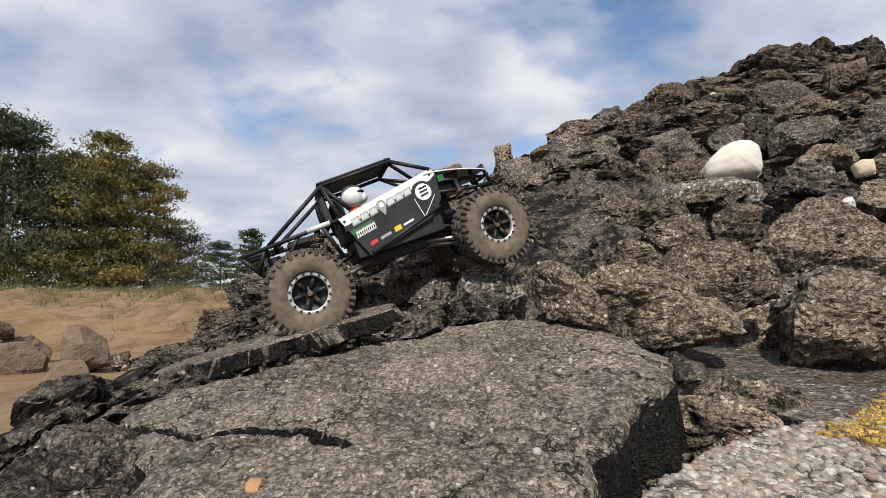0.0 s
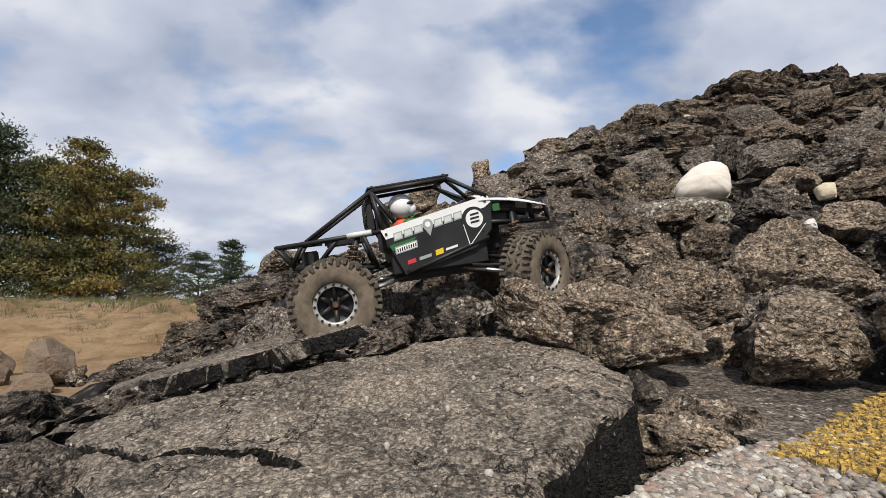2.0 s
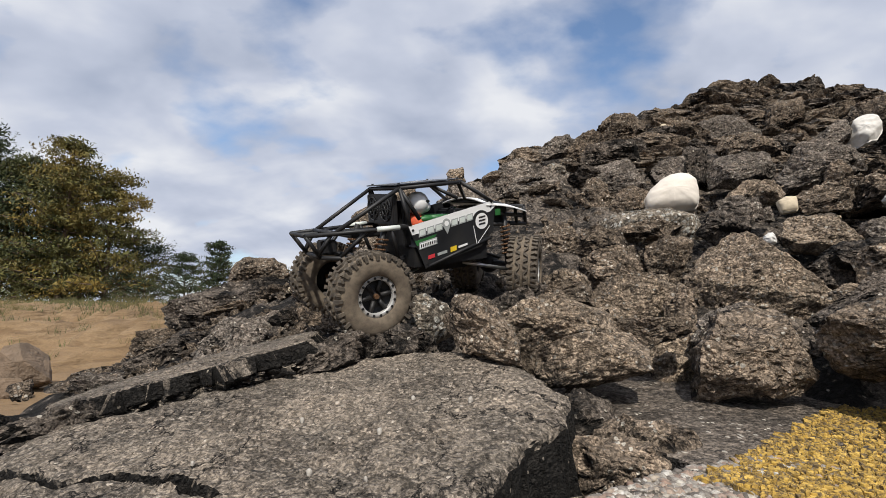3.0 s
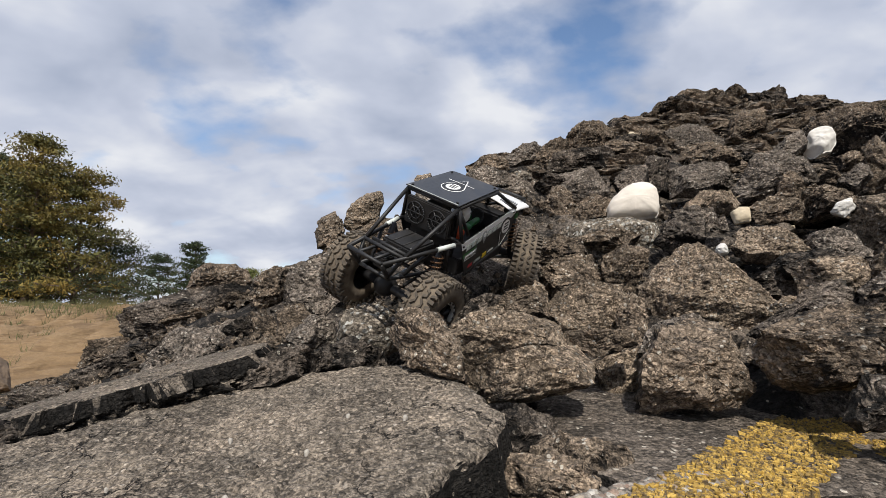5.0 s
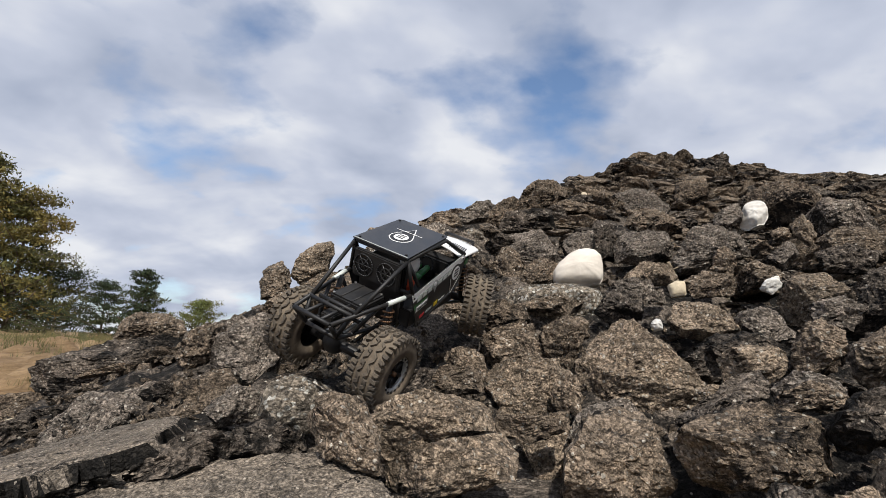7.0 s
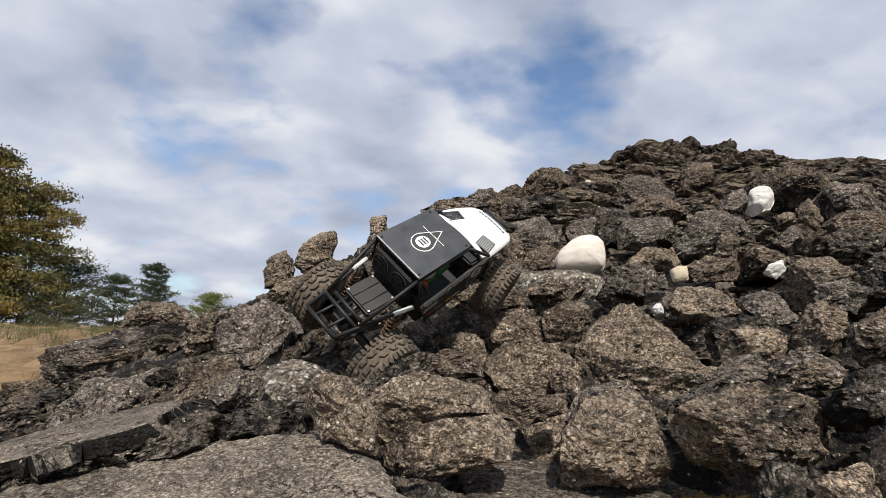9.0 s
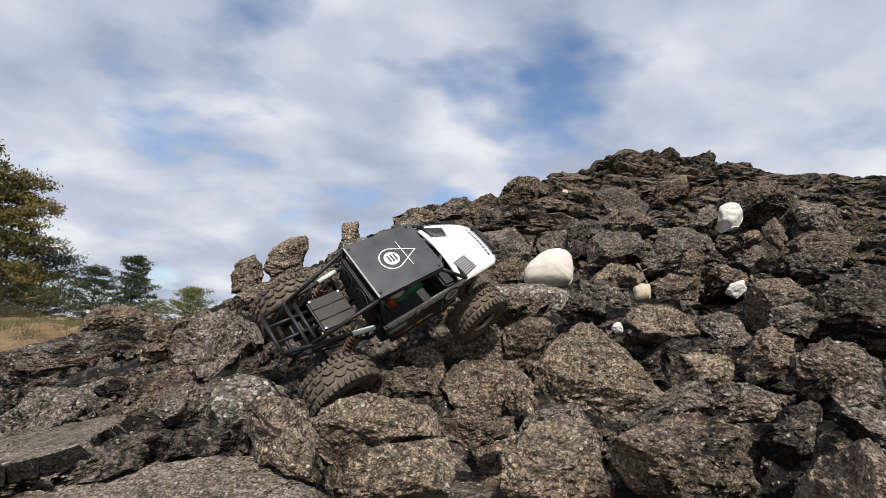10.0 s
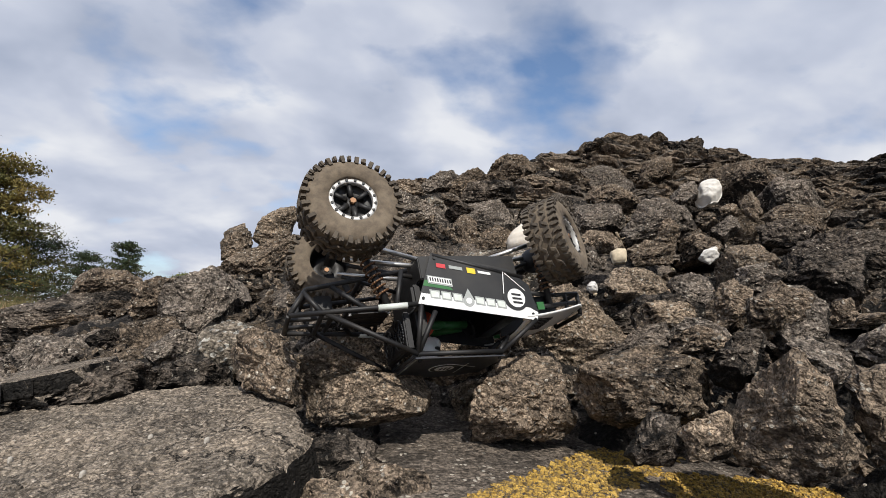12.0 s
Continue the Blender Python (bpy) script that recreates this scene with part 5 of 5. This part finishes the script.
# tub, skid plate, rear deck, radiator
part("tub", box(bmesh.new(), (-0.072, -0.066, 0.026), (0.085, 0.066, 0.060)), BLACK, car)
part("dashboard", box(bmesh.new(), (0.055, -0.064, 0.085), (0.088, 0.064, 0.118), 0.004), BLACK, car)
part("seat_back", box(bmesh.new(), (-0.082, -0.050, 0.060), (-0.066, 0.050, 0.140), 0.004), BLACK, car)
part("skid_plate", box(bmesh.new(), (-0.065, -0.038, 0.010), (0.065, 0.038, 0.028), 0.004), BLACK, car)
part("radiator", box(bmesh.new(), (-0.101, -0.050, 0.100), (-0.091, 0.050, 0.152), 0.002), BLACK, car)
for s in (1, -1):
    for r in (0.020, 0.011):
        bm = bmesh.new()
        n, m = 28, 6
        for i in range(n):
            a0, a1 = 2 * math.pi * i / n, 2 * math.pi * (i + 1) / n
            tube(bm, (-0.1025, s * 0.025 + r * math.cos(a0), 0.126 + r * math.sin(a0)), (-0.1025, s * 0.025 + r * math.cos(a1), 0.126 + r * math.sin(a1)), 0.0012, 5)
        part("fan_ring", bm, PANEL, car)
    for k in range(3):
        a = k * math.pi / 3
        part("fan_bar", tube(bmesh.new(), (-0.1025, s * 0.025 + 0.020 * math.cos(a), 0.126 + 0.020 * math.sin(a)), (-0.1025, s * 0.025 - 0.020 * math.cos(a), 0.126 - 0.020 * math.sin(a)), 0.001, 5), PANEL, car)
deck = part("rear_deck", box(bmesh.new(), (-0.172, -0.034, 0.082), (-0.108, 0.034, 0.093), 0.003), BLACK, car, "black ribbed cover plate on the rear deck")
for v in (-0.012, 0.012):
    part("deck_rib", tube(bmesh.new(), (-0.170, v, 0.0935), (-0.110, v, 0.0935), 0.0012, 5), BLACK, deck)
for u in (-0.167, -0.113):
    for v in (-0.029, 0.029):
        part("deck_bolt", plate(bmesh.new(), ring_outline(u, v, 0.0022, 8), 0.002, lambda a, b, w: (a, b, 0.0925 + w)), STEEL, deck)
part("servo", box(bmesh.new(), (-0.212, -0.012, 0.058), (-0.186, 0.014, 0.080), 0.002), BLACK, car)
part("motor", tube(bmesh.new(), (0.100, -0.022, 0.062), (0.100, 0.030, 0.062), 0.018, 20), BLACK, car)
part("gearbox", box(bmesh.new(), (0.075, -0.022, 0.040), (0.125, 0.022, 0.090), 0.004), BLACK, car)
for s in (1, -1):
    part("inner_fender", box(bmesh.new(), (0.100, s * 0.046 - 0.001, 0.088), (0.150, s * 0.046 + 0.001, 0.122), 0.0005), PANEL, car)
    part("fender_sticker", box(bmesh.new(), (0.100, s * 0.0725 - 0.001, 0.106), (0.112, s * 0.0725 + 0.001, 0.118), 0.0003), GREEN, car)


# driver figure: one plain shape
def driver_figure():
    bm = bmesh.new()

    def ball(c, r, mat, squash=(1, 1, 1)):
        k = bmesh.ops.create_uvsphere(bm, u_segments=20, v_segments=14, radius=r, matrix=Matrix.Translation(c) @ Matrix.Diagonal((*squash, 1)))
        for v in k["verts"]:
            for f in v.link_faces:
                f.material_index = mat
                f.smooth = True
    c = Vector((-0.043, -0.033, 0.134))
    ball(c, 0.0195, 0, (1.08, 0.9, 1.05))
    ball(c + Vector((0.0125, 0, -0.006)), 0.0125, 0, (1, 0.95, 0.9))
    ball(c + Vector((0.0100, 0, 0.003)), 0.0122, 1, (0.98, 1.34, 0.42))
    ball((-0.044, -0.024, 0.098), 0.022, 2, (0.8, 1.1, 0.9))
    ball((-0.030, -0.042, 0.106), 0.010, 3, (1.6, 0.8, 0.7))
    ball((-0.030, -0.006, 0.106), 0.010, 3, (1.6, 0.8, 0.7))
    n0 = len(bm.faces)
    for s in (-1, 1):
        tube(bm, (-0.024, -0.024 + s * 0.018, 0.107), (0.022, -0.024 + s * 0.009, 0.106), 0.0062, 10)
    bm.faces.ensure_lookup_table()
    for f in bm.faces[n0:]:
        f.material_index = 3
    return part("driver_figure", bm, [WHITE, PANEL, ORANGE, GREEN], car, "seated toy driver in a white helmet and bright suit")


driver_figure()
n0 = bmesh.new()
for i in range(18):
    a0, a1 = 2 * math.pi * i / 18, 2 * math.pi * (i + 1) / 18
    tube(n0, (0.030 + 0.006 * math.sin(a0), -0.024 + 0.015 * math.cos(a0), 0.108 + 0.015 * math.sin(a0)), (0.030 + 0.006 * math.sin(a1), -0.024 + 0.015 * math.cos(a1), 0.108 + 0.015 * math.sin(a1)), 0.0016, 6)
part("steering_wheel", n0, BLACK, car)

# axles, links and shocks
RX, FX = -0.166, 0.156
axles = {}
for x, name in ((RX, "rear_axle"), (FX, "front_axle")):
    bm = bmesh.new()
    tube(bm, (x, -0.078, 0), (x, 0.078, 0), 0.0085, 14)
    axle = part(name, bm, BLACK, car)
    axles[name.split("_")[0]] = axle
    bm = bmesh.new()
    bmesh.ops.create_uvsphere(bm, u_segments=18, v_segments=12, radius=0.021, matrix=Matrix.Translation((x, 0.018, 0)))
    for f in bm.faces:
        f.smooth = True
    part("diff_housing", bm, BLACK, axle)
    inward = 1 if x < 0 else -1
    for s in (1, -1):
        part("lower_link", tube(bmesh.new(), (x + inward * 0.006, s * 0.056, -0.004), (inward * -0.048, s * 0.036, 0.020), 0.0036), STEEL, car, "bare metal suspension link")
        part("upper_link", tube(bmesh.new(), (x + inward * 0.004, s * 0.020, 0.016), (inward * -0.060, s * 0.034, 0.046), 0.0032), BLACK, car)
        top = Vector((x + inward * 0.047, s * 0.056, 0.098)) if x < 0 else Vector((x - 0.018, s * 0.052, 0.110))
        low = Vector((x + inward * 0.016, s * 0.060, 0.010))
        shock = part("shock", tube(bmesh.new(), low, top, 0.0050, 12), BLACK, car)
        bm = bmesh.new()
        axis = (top - low).normalized()
        side = axis.orthogonal().normalized()
        other = axis.cross(side)
        pts = []
        for i in range(7 * 14 + 1):
            a = 2 * math.pi * i / 14
            pts.append(low + axis * (0.018 + 0.058 * i / 98) + (side * math.cos(a) + other * math.sin(a)) * 0.0092)
        for p, q in zip(pts, pts[1:]):
            tube(bm, p, q, 0.0016, 5)
        part("spring", bm, SPRING, shock, "bronze coil spring")
part("drive_shaft", tube(bmesh.new(), (RX, 0.018, 0.006), (0.0, 0.018, 0.026), 0.004), STEEL, car)
part("drive_shaft", tube(bmesh.new(), (FX, 0.018, 0.006), (0.0, 0.018, 0.026), 0.004), STEEL, car)

# wheels
R_TYRE, HALF = 0.0685, 0.027


def tyre_body():
    prof = []
    for i in range(25):
        a = math.pi * i / 24
        c, s = math.cos(a), math.sin(a)
        y = -HALF * math.copysign(abs(c) ** 0.55, c)
        r = 0.033 + (R_TYRE - 0.0044 - 0.033) * abs(s) ** 0.42
        prof.append((r, y))
    return lathe(bmesh.new(), [(0.0315, -HALF * 0.80)] + prof + [(0.0315, HALF * 0.80)], 64)


def lug_set():
    """Staggered tread blocks and shoulder lugs."""
    bm = bmesh.new()
    rng = random.Random(4)
    n = 40
    for i in range(n):
        for row, (y, w, shift) in enumerate(((-0.0205, 0.0100, 0.0), (-0.0070, 0.0092, 0.5), (0.0070, 0.0092, 0.05), (0.0205, 0.0100, 0.55))):
            a = 2 * math.pi * (i + shift) / n
            arc = 2 * math.pi / n * (0.60 if row in (1, 2) else 0.58)
            skew = rng.uniform(-0.03, 0.03) + (0.05 if row in (1, 2) else 0.0) * (-1) ** i
            drop = 0.0012 if row in (0, 3) else 0.0
            vs = []
            for r, k in ((R_TYRE - 0.006 - drop, 1.0), (R_TYRE - 0.0006 - drop, 0.84)):
                for da, dy in ((-1, -1), (1, -1), (1, 1), (-1, 1)):
                    g = a + da * arc * 0.5 * k + dy * skew
                    vs.append(bm.verts.new((r * math.cos(g), y + dy * w * 0.5 * k, r * math.sin(g))))
            for f in ((3, 2, 1, 0), (4, 5, 6, 7), (0, 1, 5, 4), (1, 2, 6, 5), (2, 3, 7, 6), (3, 0, 4, 7)):
                bm.faces.new([vs[j] for j in f])
        for s in (-1, 1):   # shoulder lugs that wrap on to the side
            a = 2 * math.pi * (i + (0.0 if s < 0 else 0.55)) / n
            arc = 2 * math.pi / n * (0.60 if i % 2 else 0.42)
            deep = 0.0085 if i % 2 else 0.0045
            vs = []
            for y, k in ((s * 0.0235, 1.0), (s * 0.0272, 0.85)):
                for da, r in ((-1, R_TYRE - 0.004 - deep), (1, R_TYRE - 0.004 - deep), (1, R_TYRE - 0.0022), (-1, R_TYRE - 0.0022)):
                    g = a + da * arc * 0.5 * k
                    vs.append(bm.verts.new((r * math.cos(g), y, r * math.sin(g))))
            for f in ((3, 2, 1, 0), (4, 5, 6, 7), (0, 1, 5, 4), (1, 2, 6, 5), (2, 3, 7, 6), (3, 0, 4, 7)):
                bm.faces.new([vs[j] for j in f])
    bmesh.ops.recalc_face_normals(bm, faces=bm.faces)
    return bm


def build_wheel():
    """A wheel whose outer face looks along -y."""
    bm = bmesh.new()
    lathe(bm, [(0.0318, 0.020), (0.0318, -0.016), (0.030, -0.0165), (0.027, -0.010), (0.012, -0.008), (0.010, -0.014), (0.0, -0.014)], 40)
    wheel = part("wheel", bm, BLACK, car, "dusty lugged tyre on a black beadlock rim")
    part("tyre", tyre_body(), RUBBER, wheel, "dust-covered rubber tyre")
    part("tread", lug_set(), LUGS, wheel, "chunky worn tread lugs")
    ring = part("beadlock_ring", lathe(bmesh.new(), [(0.0320, -0.0195), (0.0320, -0.0228), (0.0312, -0.0236), (0.0265, -0.0236), (0.0257, -0.0226), (0.0257, -0.0170)], 48), RING, wheel, "silver beadlock ring with dark bolts")
    for i in range(16):
        a = 2 * math.pi * i / 16
        c = Vector((0.0290 * math.cos(a), 0, 0.0290 * math.sin(a)))
        part("bolt", tube(bmesh.new(), c + Vector((0, -0.0225, 0)), c + Vector((0, -0.0252, 0)), 0.0021, 6), BLACK, ring)
    for i in range(6):
        a = 2 * math.pi * i / 6
        d = Vector((math.cos(a), 0, math.sin(a)))
        part("spoke", tube(bmesh.new(), d * 0.008 + Vector((0, -0.0150, 0)), d * 0.0285 + Vector((0, -0.0165, 0)), 0.0036, 8), BLACK, wheel)
    part("hub_nut", tube(bmesh.new(), (0, -0.012, 0), (0, -0.0215, 0), 0.0042, 6), SPRING, wheel)
    return wheel


first = build_wheel()
wheels = {("rear", -1): first}
for key in (("front", -1), ("rear", 1), ("front", 1)):
    wheels[key] = copy_thing(first, pose(0, 0, 0))
    wheels[key].parent = car

CAR_ROWS = [
    (0.0, -0.08, 0.849, 0.649, -2.8, -20.8, 17.5),
    (0.5, -0.051, 0.852, 0.656, -2.3, -20.8, 19.0),
    (1.0, -0.005, 0.838, 0.66, 3.0, -15.5, 13.5),
    (1.5, 0.039, 0.82, 0.642, 4.3, -10.4, 10.6),
    (2.0, 0.035, 0.821, 0.642, 7.0, -9.8, 8.9),
    (2.5, 0.076, 0.828, 0.67, 9.1, -12.8, 14.3),
    (3.0, 0.105, 0.89, 0.686, 11, -10, 29),
    (3.2, 0.128, 0.903, 0.691, 21.6, -9.6, 37.0),
    (5.0, 0.23, 0.953, 0.731, 27.5, -20.6, 44.5),
    (5.5, 0.246, 0.975, 0.753, 23.4, -25.6, 44.9),
    (6.0, 0.245, 0.987, 0.762, 24.7, -26.2, 46.7),
    (6.5, 0.243, 0.957, 0.76, 26.2, -26.5, 48.1),
    (7.0, 0.255, 0.946, 0.769, 24.0, -24.6, 46.7),
    (7.2, 0.257, 0.977, 0.743, 21.2, -23.0, 40.9),
    (8.8, 0.282, 0.983, 0.782, 49.2, -30.8, 33.5),
    (9.0, 0.293, 0.981, 0.789, 51.4, -30.7, 28.7),
    (9.5, 0.322, 0.932, 0.779, 56.2, -27.0, 21.6),
    (10.0, 0.32, 0.93, 0.779, 52.4, -27.0, 22.9),
    (10.5, 0.331, 0.928, 0.772, 53.7, -25.5, 20.6),
    (11.0, 0.338, 0.927, 0.769, 53.8, -24.9, 19.3),
    (11.5, 0.361, 0.879, 0.776, 80.2, -20.2, 16.4),
    (11.7, 0.383, 0.804, 0.784, 110.0, -14.4, 14.7),
    (12.0, 0.417, 0.687, 0.767, 160.9, -7.7, 11.9),
]
# seconds: distance rolled as degrees of turn; steering; how far each end leans under the body
ROLL = [(0.0, 0), (0.5, 24), (1.0, 59), (1.5, 89), (2.0, 92), (2.5, 125), (3.0, 173), (3.2, 195), (4.1, 243), (5.0, 291), (5.5, 319), (6.0, 329), (6.5, 332), (7.0, 334), (7.2, 336), (8.8, 356),
        (9.0, 365), (9.5, 368), (10.0, 370), (10.5, 371), (11.0, 374), (11.5, 383), (11.7, 387), (12.0, 395)]
STEER = [(0.0, 2), (0.5, 4), (1.0, 18), (1.5, 30), (2.0, 33), (2.5, 44), (3.0, 40), (3.2, 36), (4.1, 31), (5.0, 26), (5.5, 24), (6.0, 22), (6.5, 22), (7.0, 24), (7.2, 24),
         (8.8, 14), (9.0, 12), (9.5, 4), (10.0, 2), (10.5, 0), (11.0, 0), (11.5, -10), (11.7, -22), (12.0, -34)]


DROOP = {"rear": [(0.0, 0.0), (11.0, 0.0), (11.5, -0.005), (11.7, -0.016), (12.0, -0.034)], "front": [(0.0, 0.0), (11.5, 0.0), (12.0, 0.014)]}


def droop(end, t):
    """How far the axle hangs away from the body."""
    ts, zs = zip(*DROOP[end])
    return float(np.interp(t, ts, zs))


def motions():
    walk(car, [(t, pose(*row)) for t, *row in CAR_ROWS])
    for (end, s), w in wheels.items():
        x = RX if end == "rear" else FX
        rows = []
        for (t, spin), (_, steer) in zip(ROLL, STEER):
            turn = steer if end == "front" else 0
            m = pose(x, s * 0.093, droop(end, t), 0, 0, turn)
            if s > 0:
                m = m @ pose(0, 0, 0, 0, 0, 180) @ pose(0, 0, 0, 0, -spin, 0)
            else:
                m = m @ pose(0, 0, 0, 0, spin, 0)
            rows.append((t, m))
        walk(w, rows)
    for end, axle in axles.items():
        walk(axle, [(t, pose(0, 0, droop(end, t))) for t, _ in ROLL])


motions()
